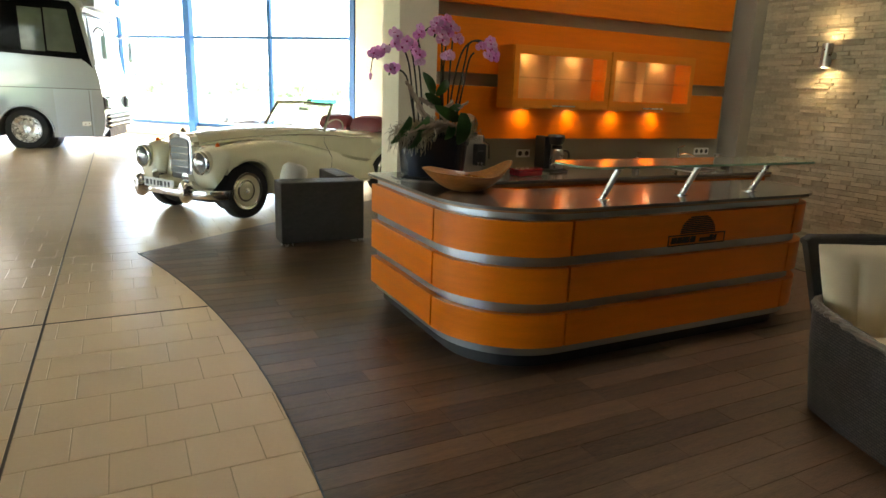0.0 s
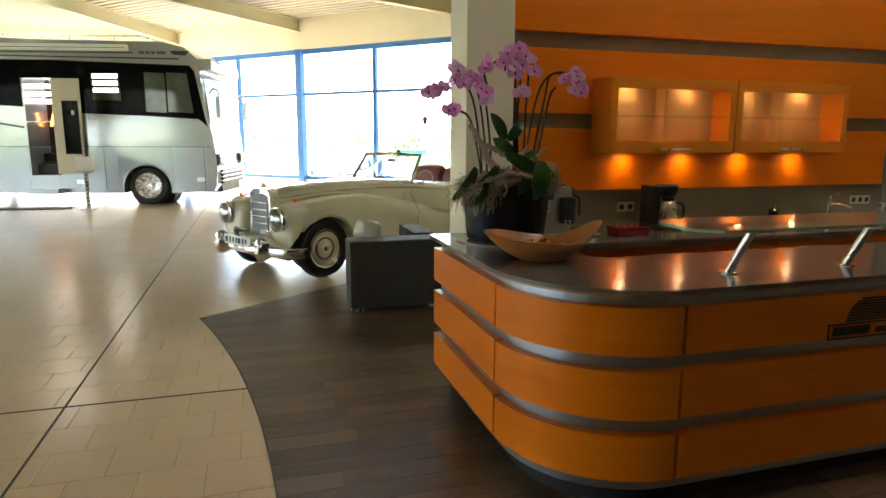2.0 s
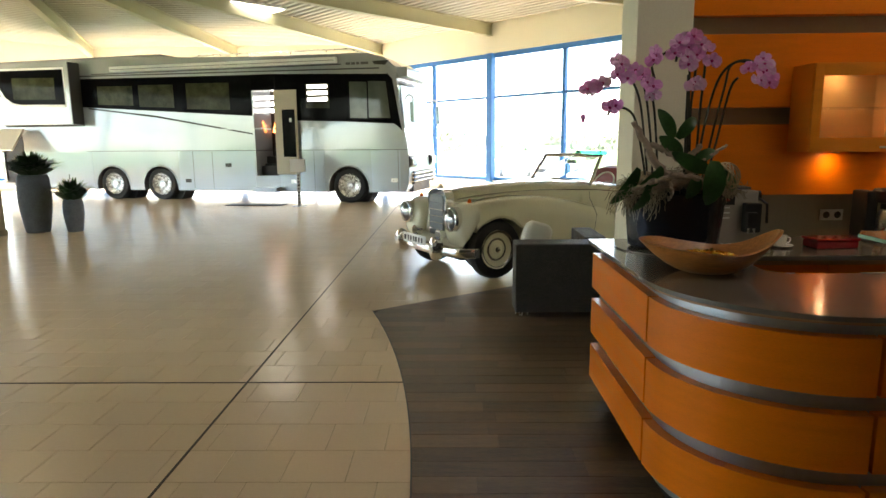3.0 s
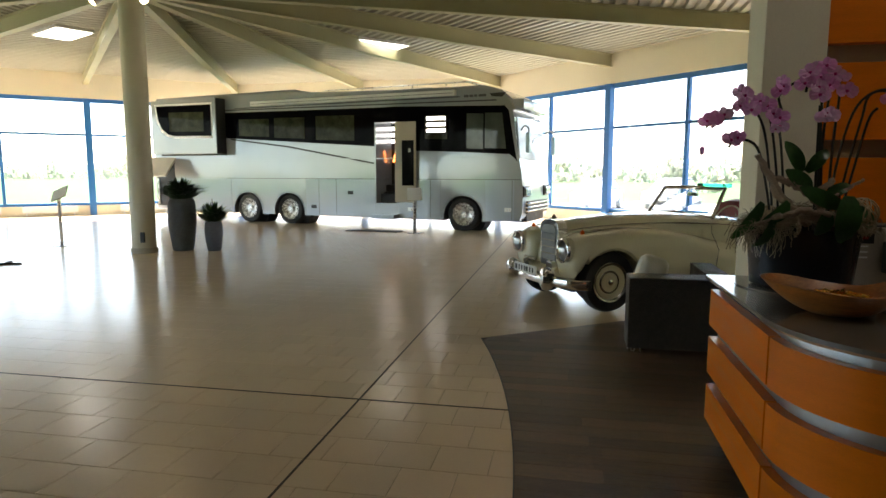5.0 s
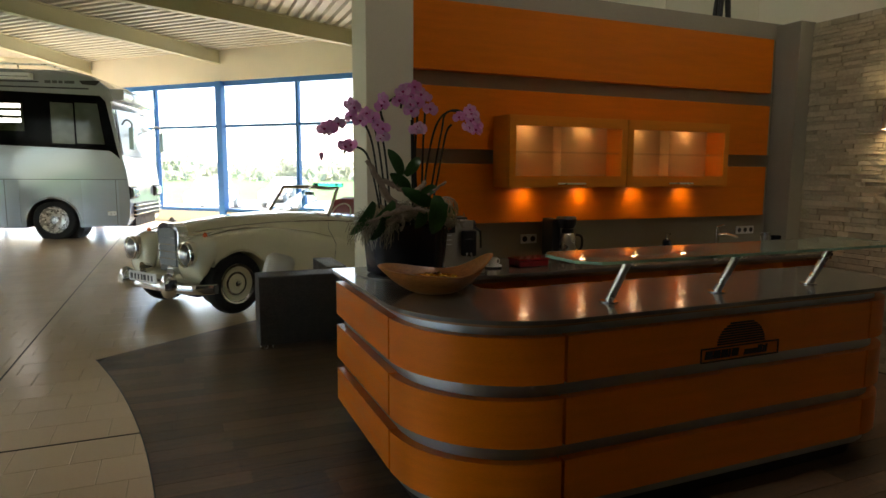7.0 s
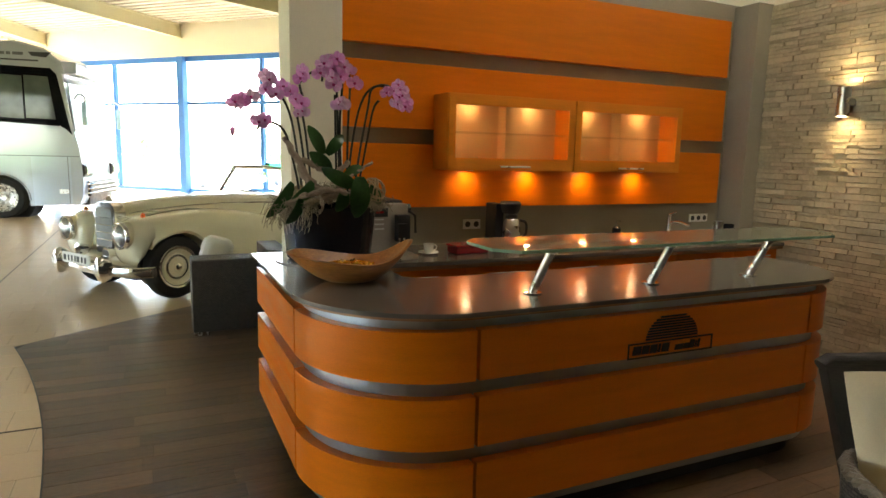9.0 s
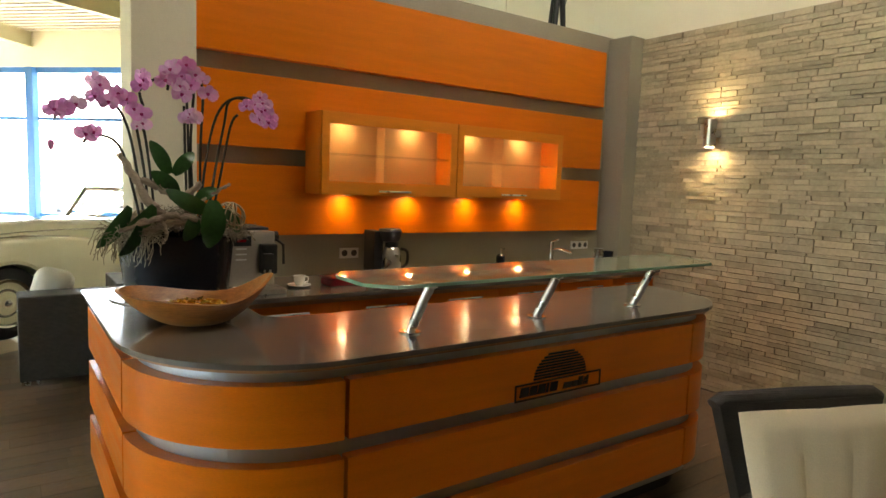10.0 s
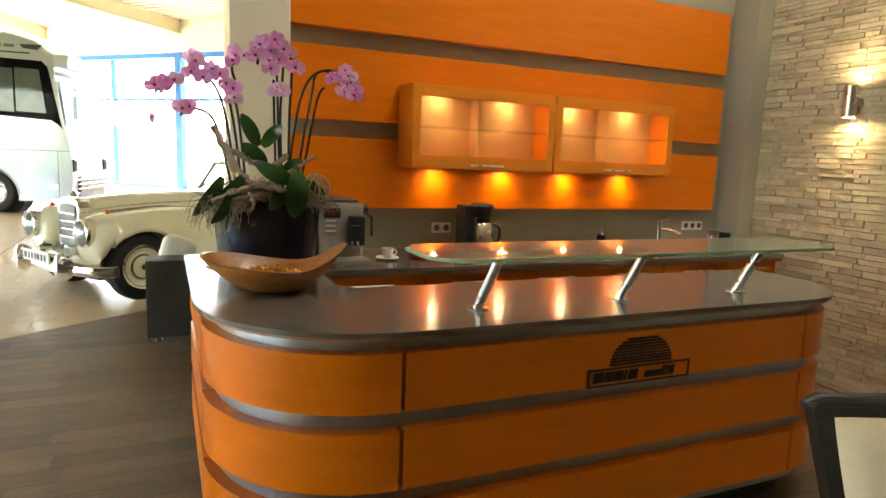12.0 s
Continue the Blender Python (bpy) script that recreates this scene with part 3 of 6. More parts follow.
M["orangelit"] = glow("interior_lamp", (1.0, 0.25, 0.04), 1.5)


def tube_bm(pts, radii, seg=8, bm=None, twist=0.0):
    """A tube through points; one radius or one for each point."""
    bm = bmesh.new() if bm is None else bm
    pts = [Vector(p) for p in pts]
    radii = [radii] * len(pts) if isinstance(radii, (int, float)) else radii
    rings = []
    up = Vector((0.13, 0.21, 1)).normalized()
    for i, p in enumerate(pts):
        d = (pts[min(i + 1, len(pts) - 1)] - pts[max(i - 1, 0)]).normalized()
        s = d.cross(up)
        s = s.normalized() if s.length > 1e-3 else d.orthogonal().normalized()
        t = s.cross(d)
        rings.append([bm.verts.new(p + radii[i] * (math.cos(2 * math.pi * k / seg) * s + math.sin(2 * math.pi * k / seg) * t)) for k in range(seg)])
    for a, b in zip(rings, rings[1:]):
        for k in range(seg):
            bm.faces.new((a[k], a[(k + 1) % seg], b[(k + 1) % seg], b[k]))
    bm.faces.new(rings[0][::-1]), bm.faces.new(rings[-1])
    return bm


def spline(pts, n=6):
    """Catmull-Rom through the points."""
    pts = [Vector(p) for p in pts]
    out = []
    for i in range(len(pts) - 1):
        p0, p1, p2, p3 = pts[max(i - 1, 0)], pts[i], pts[i + 1], pts[min(i + 2, len(pts) - 1)]
        for k in range(n):
            t = k / n
            out.append(0.5 * ((2 * p1) + (p2 - p0) * t + (2 * p0 - 5 * p1 + 4 * p2 - p3) * t * t + (3 * p1 - p0 - 3 * p2 + p3) * t ** 3))
    return out + [pts[-1]]


def loft_bm(sections, bm=None, close=True):
    """Skin over rings of equal length."""
    bm = bmesh.new() if bm is None else bm
    rings = [[bm.verts.new(v) for v in s] for s in sections]
    for a, b in zip(rings, rings[1:]):
        n = len(a)
        for k in range(n):
            bm.faces.new((a[k], a[(k + 1) % n], b[(k + 1) % n], b[k]))
    if close:
        bm.faces.new(rings[0][::-1]), bm.faces.new(rings[-1])
    return bm


def super_ring(x, cy, w, z0, z1, n=3.0, seg=28):
    """A rounded ring across x."""
    out, zc, h = [], (z0 + z1) / 2, (z1 - z0) / 2
    for k in range(seg):
        a = 2 * math.pi * k / seg
        c, s = math.cos(a), math.sin(a)
        out.append((x, cy + w * math.copysign(abs(c) ** (2 / n), c), zc + h * math.copysign(abs(s) ** (2 / n), s)))
    return out


def plate_bm(pts, y0, y1):
    """A plate on an outline (x, z), between two depths y."""
    bm = prism_bm(pts, y0, y1)
    bm.transform(Matrix(((1, 0, 0, 0), (0, 0, 1, 0), (0, 1, 0, 0), (0, 0, 0, 1))))
    return bm


def cut(bm, co, no):
    """Clears what lies on no's side of a plane, and closes the cut."""
    bmesh.ops.bisect_plane(bm, geom=bm.verts[:] + bm.edges[:] + bm.faces[:], plane_co=co, plane_no=no, clear_outer=True)
    bmesh.ops.holes_fill(bm, edges=[e for e in bm.edges if e.is_boundary], sides=0)
    return bm


def join_bm(bm, other):
    me = bpy.data.meshes.new("t")
    other.to_mesh(me)
    other.free()
    bm.from_mesh(me)
    bpy.data.meshes.remove(me)
    return bm


# ---- motorhome (local x forwards, y away from its entrance side) ----
bus = thing("motorhome", "large silver motorhome with open entrance door and black window band", "motorhome", m=pose(-1.66, 17.38, 0, 0, 0, -13.5) @ Matrix.Diagonal((1.025, 1.0, 1.012, 1)))


def coach_shell():
    pts = [(-11.1, 0.36), (-11.1, 3.75), (-10.95, 3.98), (-5.35, 3.99), (-4.75, 3.80), (0.55, 3.78), (1.0, 3.66), (1.30, 3.40), (1.40, 3.12), (1.28, 2.98), (1.50, 1.95), (1.58, 1.60), (1.62, 1.15), (1.63, 0.80), (1.61, 0.50), (1.54, 0.32)]
    for u in (0.0, -5.63, -7.2):
        pts += [(u + 0.55, 0.28)] + [(u + 0.55 * math.cos(radians(a)), 0.40 + 0.55 * math.sin(radians(a))) for a in range(0, 181, 15)] + [(u - 0.55, 0.28)]
    bm = plate_bm(pts, 0, 2.5)
    es = [e for e in bm.edges if all(v.co.z > 1.7 for v in e.verts) and abs(e.verts[0].co.y - e.verts[1].co.y) < 0.01 and len(e.link_faces) == 2]
    bmesh.ops.bevel(bm, geom=es, offset=0.07, segments=3, affect="EDGES", profile=0.6)
    return bm


shell = cut(coach_shell(), (-2.62, 0, 0), (1, 0, 0))
join_bm(shell, cut(coach_shell(), (-1.97, 0, 0), (-1, 0, 0)))
mid = cut(cut(coach_shell(), (-2.62, 0, 0), (-1, 0, 0)), (-1.97, 0, 0), (1, 0, 0))
me = bpy.data.meshes.new("t")
mid.to_mesh(me)
mid.free()
for planes in ((((0, 0, 2.93), (0, 0, -1)),), (((0, 0, 0.70), (0, 0, 1)),), (((0, 1.2, 0), (0, -1, 0)), ((0, 0, 2.93), (0, 0, 1)), ((0, 0, 0.70), (0, 0, -1)))):
    q = bmesh.new()
    q.from_mesh(me)
    for co, no in planes:
        cut(q, co, no)
    join_bm(shell, q)
bpy.data.meshes.remove(me)
body = part("body", shell, M["silver"], bus, "silver painted coach body", smooth=True)
part("lower_panel", plate_bm([(-5.0, 0.30), (-5.0, 1.36), (-2.66, 1.36), (-2.66, 0.30)], -0.006, 0.002), M["bluegrey"], body, "pale blue storage flap")
part("lower_panel", plate_bm([(-1.93, 0.30), (-1.93, 1.36), (-0.66, 1.36), (-0.66, 0.42), (-0.62, 0.30)], -0.006, 0.002), M["bluegrey"], body)
part("lower_panel", plate_bm([(0.64, 0.30), (0.64, 0.42), (0.62, 1.36), (1.40, 1.36), (1.40, 0.32)], -0.006, 0.002), M["bluegrey"], body)
part("lower_panel", plate_bm([(-10.2, 0.36), (-10.2, 1.36), (-7.86, 1.36), (-7.86, 0.36)], -0.006, 0.002), M["bluegrey"], body)
part("underbody", box_bm(-10.9, 1.6, 0.45, 2.05, 0.27, 1.0), M["black"], bus, "black chassis")
part("body_crease", plate_bm([(-7.95, 1.93), (-7.95, 1.955), (1.46, 1.955), (1.46, 1.93)], -0.012, 0.0), M["silver"], body, "raised moulding")
for u in (0.0, -5.63, -7.2):
    part("arch_lip", tube_bm([(u + 0.56 * math.cos(radians(a)), -0.004, 0.40 + 0.56 * math.sin(radians(a))) for a in range(0, 181, 10)], 0.022, 6), M["bluegrey"], body, "wheel arch lip", smooth=True)
part("body_seam", plate_bm([(-8.0, 1.365), (-8.0, 1.38), (1.58, 1.38), (1.58, 1.365)], -0.008, 0.0), M["darkgrey"], body)
for u in (-3.95, -4.55, -0.95, 1.34):
    part("flap_joint", plate_bm([(u, 0.34), (u, 1.36), (u + 0.012, 1.36), (u + 0.012, 0.34)], -0.009, -0.004), M["darkgrey"], body)
for u, z in ((-3.55, 0.98), (-4.82, 0.55), (-1.62, 0.55), (1.15, 0.60)):
    part("flap_lock", plate_bm([(u, z - 0.05), (u, z + 0.05), (u + 0.18, z + 0.05), (u + 0.18, z - 0.05)], -0.015, -0.004), M["black"] if u < -3 else M["steel"], body)
part("window_band", plate_bm([(-7.99, 3.40), (-7.99, 2.62), (-2.66, 2.28), (-2.66, 3.34)], -0.012, 0.002), M["blackglass"], body, "black glazed window band")
part("window_band", plate_bm([(-1.95, 3.34), (-1.95, 2.16), (0.0, 2.09), (1.22, 2.02), (1.32, 2.16), (1.10, 3.24)], -0.012, 0.002), M["blackglass"], body, "black glazed window band")
part("window_band", plate_bm([(-2.655, 3.34), (-2.655, 2.935), (-1.955, 2.935), (-1.955, 3.34)], -0.012, 0.002), M["blackglass"], body)
for u0, u1 in ((-7.45, -6.3), (-6.1, -5.0), (-4.6, -3.3)):
    zb = 2.62 - (u0 + 8) * 0.062 + 0.09
    part("side_window", plate_bm([(u0, 3.18), (u0, zb), (u1, zb - 0.05), (u1, 3.16)], -0.02, -0.010), M["greyglass"], body, "side window with reflections put into its colour")
part("side_window", plate_bm([(-1.1, 3.06), (-1.1, 2.45), (-0.45, 2.43), (-0.45, 3.05)], -0.02, -0.010), M["greyglass"], body, "side window with reflections put into its colour")
for u0, u1, u2 in ((0.10, 0.56, 0.56), (0.60, 1.06, 1.17)):
    w = part("cab_window", plate_bm([(u0, 3.08), (u0, 2.18), (u2, 2.16), (u1, 3.06)], -0.022, -0.010), M["cabglass"], body, "tinted cab window")
for z in (2.62, 2.78, 2.94):
    part("blind_slat", plate_bm([(-1.05, z), (-1.05, z + 0.09), (-0.5, z + 0.09), (-0.5, z)], -0.026, -0.021), M["softlit"], body, "blind slat made to glow for the daylight on it")
part("swoosh_line", plate_bm([(-7.8, 2.56), (-7.8, 2.60), (-5.6, 2.34), (-2.68, 1.83), (-2.68, 1.79), (-5.6, 2.29)], -0.01, 0.0), M["black"], body)
part("roof_line", plate_bm([(-8.0, 3.46), (-8.0, 3.49), (0.9, 3.40), (0.9, 3.37)], -0.012, 0.002), M["black"], body)
bm = box_bm(-6.9, -0.2, -0.13, 0.03, 3.55, 3.69, 0.03)
aw = part("awning", bm, M["white"], bus, "long white rolled awning case")
part("awning_slot", box_bm(-6.85, -0.25, -0.134, -0.128, 3.60, 3.612), M["darkgrey"], aw)
part("awning_rail", plate_bm([(-7.6, 3.50), (-7.6, 3.525), (-0.1, 3.525), (-0.1, 3.50)], -0.02, 0.0), M["black"], aw)
bm = bmesh.new()
for y in (0.25, 2.25):
    tube_bm([(-4.6, y, 3.80), (-4.4, y, 3.92), (0.0, y, 3.92), (0.4, y, 3.80)], 0.02, 8, bm)
for u in (-4.0, -2.8, -1.6, -0.6):
    tube_bm([(u, 0.25, 3.80), (u, 0.25, 3.92)], 0.015, 6, bm)
part("roof_rail", bm, M["steel"], bus)
part("roof_hatch", box_bm(-2.2, -1.2, 0.6, 1.5, 3.79, 3.89, 0.03), M["white"], bus)
# brand strip drawn as plain bars
for u0, u1 in ((0.02, 0.14), (0.17, 0.27), (0.30, 0.38), (0.42, 0.62)):
    part("brand_bar", plate_bm([(u0, 3.49), (u0, 3.55), (u1, 3.55), (u1, 3.49)], -0.008, 0.0), M["darkgrey"], body)
part("a_pillar", plate_bm([(1.10, 3.26), (1.23, 3.12), (1.41, 2.10), (1.47, 1.84), (1.36, 1.95), (1.24, 2.03)], -0.014, 0.004), M["blackglass"], body, "black curved pillar")
part("side_vent", plate_bm([(0.72, 3.56), (0.78, 3.48), (1.05, 3.46), (1.16, 3.57)], -0.012, 0.0), M["black"], body)
# slide-out with its window
slide = part("slide_out", box_bm(-10.75, -8.02, -0.40, 0.02, 2.13, 3.84, 0.03), M["silver"], bus, "pushed-out bedroom module")
curve = [(-10.5, 3.66), (-10.42, 3.2), (-10.25, 2.92), (-10.0, 2.76), (-9.75, 2.71), (-8.20, 2.68), (-8.20, 3.64)]
part("window_border", plate_bm([(-10.58, 3.72), (-10.5, 3.17), (-10.32, 2.86), (-10.04, 2.69), (-9.75, 2.64), (-8.16, 2.61), (-8.16, 3.70)], -0.406, -0.398), M["white"], slide)
part("slide_window", plate_bm(curve, -0.414, -0.404), M["blackglass"], slide, "black curved bedroom window")
part("slide_window_pane", plate_bm([(-9.95, 3.45), (-9.95, 2.85), (-8.5, 2.82), (-8.5, 3.42)], -0.42, -0.412), M["greyglass"], slide)
part("slide_end", box_bm(-8.025, -8.0, -0.40, 0.0, 2.14, 3.83), M["darkgrey"], slide, "dark grey end face")
part("slide_seal", box_bm(-10.78, -7.99, -0.03, 0.0, 2.09, 2.13), M["black"], slide)
# open rear garage flap; a flat black plate stands for the shaded bay
bm = box_bm(-0.6, 0.6, -0.03, 0.03, -0.75, 0, 0.015)
bm.transform(pose(-10.5, -0.25, 2.02, -38, 0, 0))
part("garage_flap", bm, M["beige"], bus, "open beige garage flap")
part("garage_bay", plate_bm([(-11.05, 0.45), (-11.05, 1.9), (-10.25, 1.9), (-10.25, 0.45)], -0.012, 0.0), M["black"], bus, "black plate for the shade in the open garage bay")
part("garage_ladder", box_bm(-11.0, -10.95, -0.05, -0.013, 0.5, 1.35), M["steel"], bus)
# doorway and leaf
door_in = part("doorway", box_bm(-2.61, -1.98, 0.9, 1.19, 0.705, 2.92), M["brownwood"], bus, "dark brown interior seen through the doorway")
part("step_tread", box_bm(-2.61, -1.98, 0.25, 0.9, 0.705, 0.95), M["brownwood"], door_in)
part("step_tread", box_bm(-2.61, -1.98, 0.55, 0.9, 0.95, 1.2), M["brownwood"], door_in)
# stripes of the bright far window, put in as glowing slats
for z in (2.40, 2.58, 2.76):
    part("blind_slat", box_bm(-2.60, -2.0, 0.86, 0.895, z, z + 0.10), M["softlit"], door_in, "glowing slat for daylight through the far window")
bm = box_bm(-0.03, 0.03, 0, 0.03, 0, 0.34, 0.01)
bm.transform(pose(-2.50, 0.80, 1.85, 0, 15, 0))
part("interior_lamp", bm, M["orangelit"], door_in, "orange glowing lamp")
leaf = part("entrance_door", box_bm(-1.96, -1.33, -0.12, -0.07, 0.74, 2.92, 0.02), M["beige"], bus, "open beige entrance door")
part("door_window", box_bm(-1.74, -1.38, -0.128, -0.121, 1.20, 2.42, 0.003), M["blackglass"], leaf)
part("door_handle", box_bm(-1.53, -1.47, -0.15, -0.129, 2.10, 2.2, 0.004), M["white"], leaf)
part("entry_step", box_bm(-2.6, -1.9, -0.30, 0.05, 0.28, 0.40, 0.02), M["bluegrey"], bus, "folding entry step")
# front
# opaque pale colour stands for the daylight seen through this windscreen
part("windscreen", loft_bm([[(1.415, 0.10, 2.95), (1.43, 1.25, 2.98), (1.415, 2.40, 2.95), (1.39, 2.40, 2.95), (1.39, 0.10, 2.95)], [(1.52, 0.08, 1.92), (1.60, 1.25, 1.90), (1.52, 2.42, 1.92), (1.49, 2.42, 1.92), (1.49, 0.08, 1.92)]]), M["paleglass"], bus, "large sloping windscreen")
part("roof_cap", box_bm(0.95, 1.62, 0.04, 2.46, 3.14, 3.42, 0.10), M["bluegrey"], bus, "overhanging front roof cap", smooth=True)
for y in (0.30, 2.2):
    part("headlight_housing", box_bm(1.46, 1.66, y - 0.29, y + 0.24, 0.92, 1.21, 0.04), M["black"], bus)
    hl = part("headlight", box_bm(1.50, 1.71, y - 0.26, y + 0.2, 0.96, 1.18, 0.05), M["lamp_lens"], bus, "long clear headlight")
part("front_grille", box_bm(1.56, 1.68, 0.3, 2.2, 0.48, 0.82, 0.03), M["black"], bus)
for z in (0.55, 0.65, 0.75):
    part("grille_bar", box_bm(1.66, 1.71, 0.12, 2.3, z, z + 0.03, 0.008), M["chrome"], bus)
for y, s in ((0.02, 1), (2.48, -1)):
    mr = part("mirror", box_bm(1.70, 1.80, y - 0.11, y + 0.11, 2.05, 2.55, 0.035), M["mirrorblue"], bus, "long rear-view mirror with bluish glass", smooth=True)
    part("mirror_arm", tube_bm(spline([(1.52, y + 0.1 * s, 2.62), (1.62, y + 0.04 * s, 2.72), (1.74, y, 2.66), (1.75, y, 2.52)], 4), 0.022, 8), M["paleglass"], mr, smooth=True)


def coach_wheel(u):
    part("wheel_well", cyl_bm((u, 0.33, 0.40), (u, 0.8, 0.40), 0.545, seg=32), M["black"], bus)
    w = part("wheel", lathe_bm([(0.29, -0.14), (0.30, -0.13), (0.42, -0.135), (0.445, -0.11), (0.452, 0), (0.445, 0.11), (0.42, 0.135), (0.29, 0.13)], 40), M["rubber"], bus, smooth=True)
    w.matrix_local = pose(u, 0.17, 0.452, 90, 0, 0)
    part("rim", lathe_bm([(0.0, 0.07), (0.06, 0.075), (0.09, 0.05), (0.12, 0.03), (0.20, 0.045), (0.26, 0.10), (0.305, 0.138), (0.31, 0.12), (0.30, -0.1)], 40), M["rimalu"], w, "polished aluminium rim", smooth=True)
    for i in range(10):
        a = 2 * math.pi * i / 10
        part("rim_hole", lathe_bm([(0.0, 0.002), (0.024, 0.0)], 10, (0.215 * math.cos(a), 0.215 * math.sin(a), 0.062)), M["black"], w)


for u in (0.0, -5.63, -7.2):
    coach_wheel(u)

# ---- classic convertible (local x backwards, -y towards its left side) ----
car = thing("classic_car", "ivory classic convertible with chrome grille and red leather seats", "car", m=pose(1.30, 8.66, 0, 0, 0, 32))
CAR_X = (-0.64, -0.5, -0.34, -0.1, 0.3, 0.7, 1.1, 1.5, 1.9, 2.4)


def car_line(*z):
    """A line along the car: heights or half-widths at CAR_X."""
    return lambda x: float(np.interp(x, CAR_X, z))


bonnet_top = car_line(0.97, 0.98, 1.0, 1.03, 1.06, 1.075, 1.075, 1.06, 1.02, 0.99)
bonnet_half = car_line(0.17, 0.18, 0.20, 0.235, 0.32, 0.42, 0.53, 0.64, 0.70, 0.72)
wing_top = car_line(0.78, 0.865, 0.91, 0.945, 0.945, 0.91, 0.84, 0.74, 0.64, 0.56)
wing_out = car_line(0.70, 0.75, 0.785, 0.81, 0.82, 0.82, 0.815, 0.81, 0.80, 0.80)
HUB_F, HUB_R = -0.13, 2.72


def arch_edge(x, low):
    """Lower edge of the body side, raised over the front wheel."""
    d = x - HUB_F
    return max(low, 0.34 + math.sqrt(max(0.0, 0.375 ** 2 - d * d))) if abs(d) < 0.375 else low


def car_section(x):
    hz, w, ft, ow = bonnet_top(x), bonnet_half(x), wing_top(x), wing_out(x)
    zb = arch_edge(x, 0.27 if x > 0 else 0.36)
    fy = max(ow - 0.17, w + 0.05)
    half = [(0, hz), (0.5 * w, hz - 0.006), (0.84 * w, hz - 0.028), (0.96 * w, hz - 0.06), (w, hz - 0.11), (w + 0.02, min(ft - 0.012, hz - 0.13)), (0.5 * (w + 0.02 + fy - 0.05), min(ft - 0.014, hz - 0.132)), (fy - 0.05, min(ft - 0.004, hz - 0.125)), (fy + 0.01, min(ft, hz - 0.13) - 0.006), (ow - 0.085, min(ft, hz - 0.12) - 0.045), (ow - 0.03, min(ft, hz - 0.12) - 0.11), (ow, min(ft, hz - 0.12) - 0.22), (ow + 0.004, zb + 0.03), (ow - 0.02, zb), (0.50, zb), (0.47, min(zb, 0.36)), (0, 0.34)]
    half = [(y, max(z, zb) if 8 <= k <= 13 else z) for k, (y, z) in enumerate(half)]
    return [(x, y, z) for y, z in half] + [(x, -y, z) for y, z in half[-2:0:-1]]


shell = part("body", loft_bm([car_section(-0.43 + 0.03 * i) for i in range(94)]), M["carcream"], car, "ivory painted body", smooth=True)
secs = [(2.2, 0.70, 0.28, 0.985), (2.5, 0.745, 0.28, 0.98), (2.9, 0.74, 0.28, 0.97), (3.3, 0.66, 0.30, 0.92), (3.6, 0.52, 0.34, 0.80), (3.78, 0.36, 0.38, 0.62)]
part("boot", loft_bm([super_ring(x, 0, w, z0, z1, 3.4) for x, w, z0, z1 in secs]), M["carcream"], car, "ivory painted tail", smooth=True)
part("chassis", box_bm(-0.45, 3.3, -0.45, 0.45, 0.20, 0.35, 0.02), M["black"], car, "black underside")
for sgn in (-1, 1):
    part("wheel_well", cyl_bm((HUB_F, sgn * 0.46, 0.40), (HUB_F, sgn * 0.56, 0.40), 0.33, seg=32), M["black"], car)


def fender(sgn, x0, x1, top, hub, width, y):
    rings = []
    for i in range(31):
        x = x0 + (x1 - x0) * i / 30
        t = (x - x0) / (x1 - x0)
        zt = top(t)
        zb = 0.24 + 0.06 * t
        if abs(x - hub) < 0.425:
            zb = max(zb, 0.335 + math.sqrt(0.425 ** 2 - (x - hub) ** 2) * 0.96)
        zb = min(zb, zt - 0.04)
        w = width * (0.55 + 0.45 * math.sin(math.pi * min(1, (t + 0.12) / 0.62) / 2)) * (1 if t < 0.6 else 1 - 0.5 * (t - 0.6))
        rings.append(super_ring(x, sgn * (y + 0.05 * t), w, zb, zt, 2.6, 22))
    return loft_bm(rings)


def rear_top(t):
    return 0.40 + 0.44 * math.sin(math.pi * min(1, t / 0.55) / 2) if t < 0.55 else 0.84 - (t - 0.55) ** 2 * 1.6


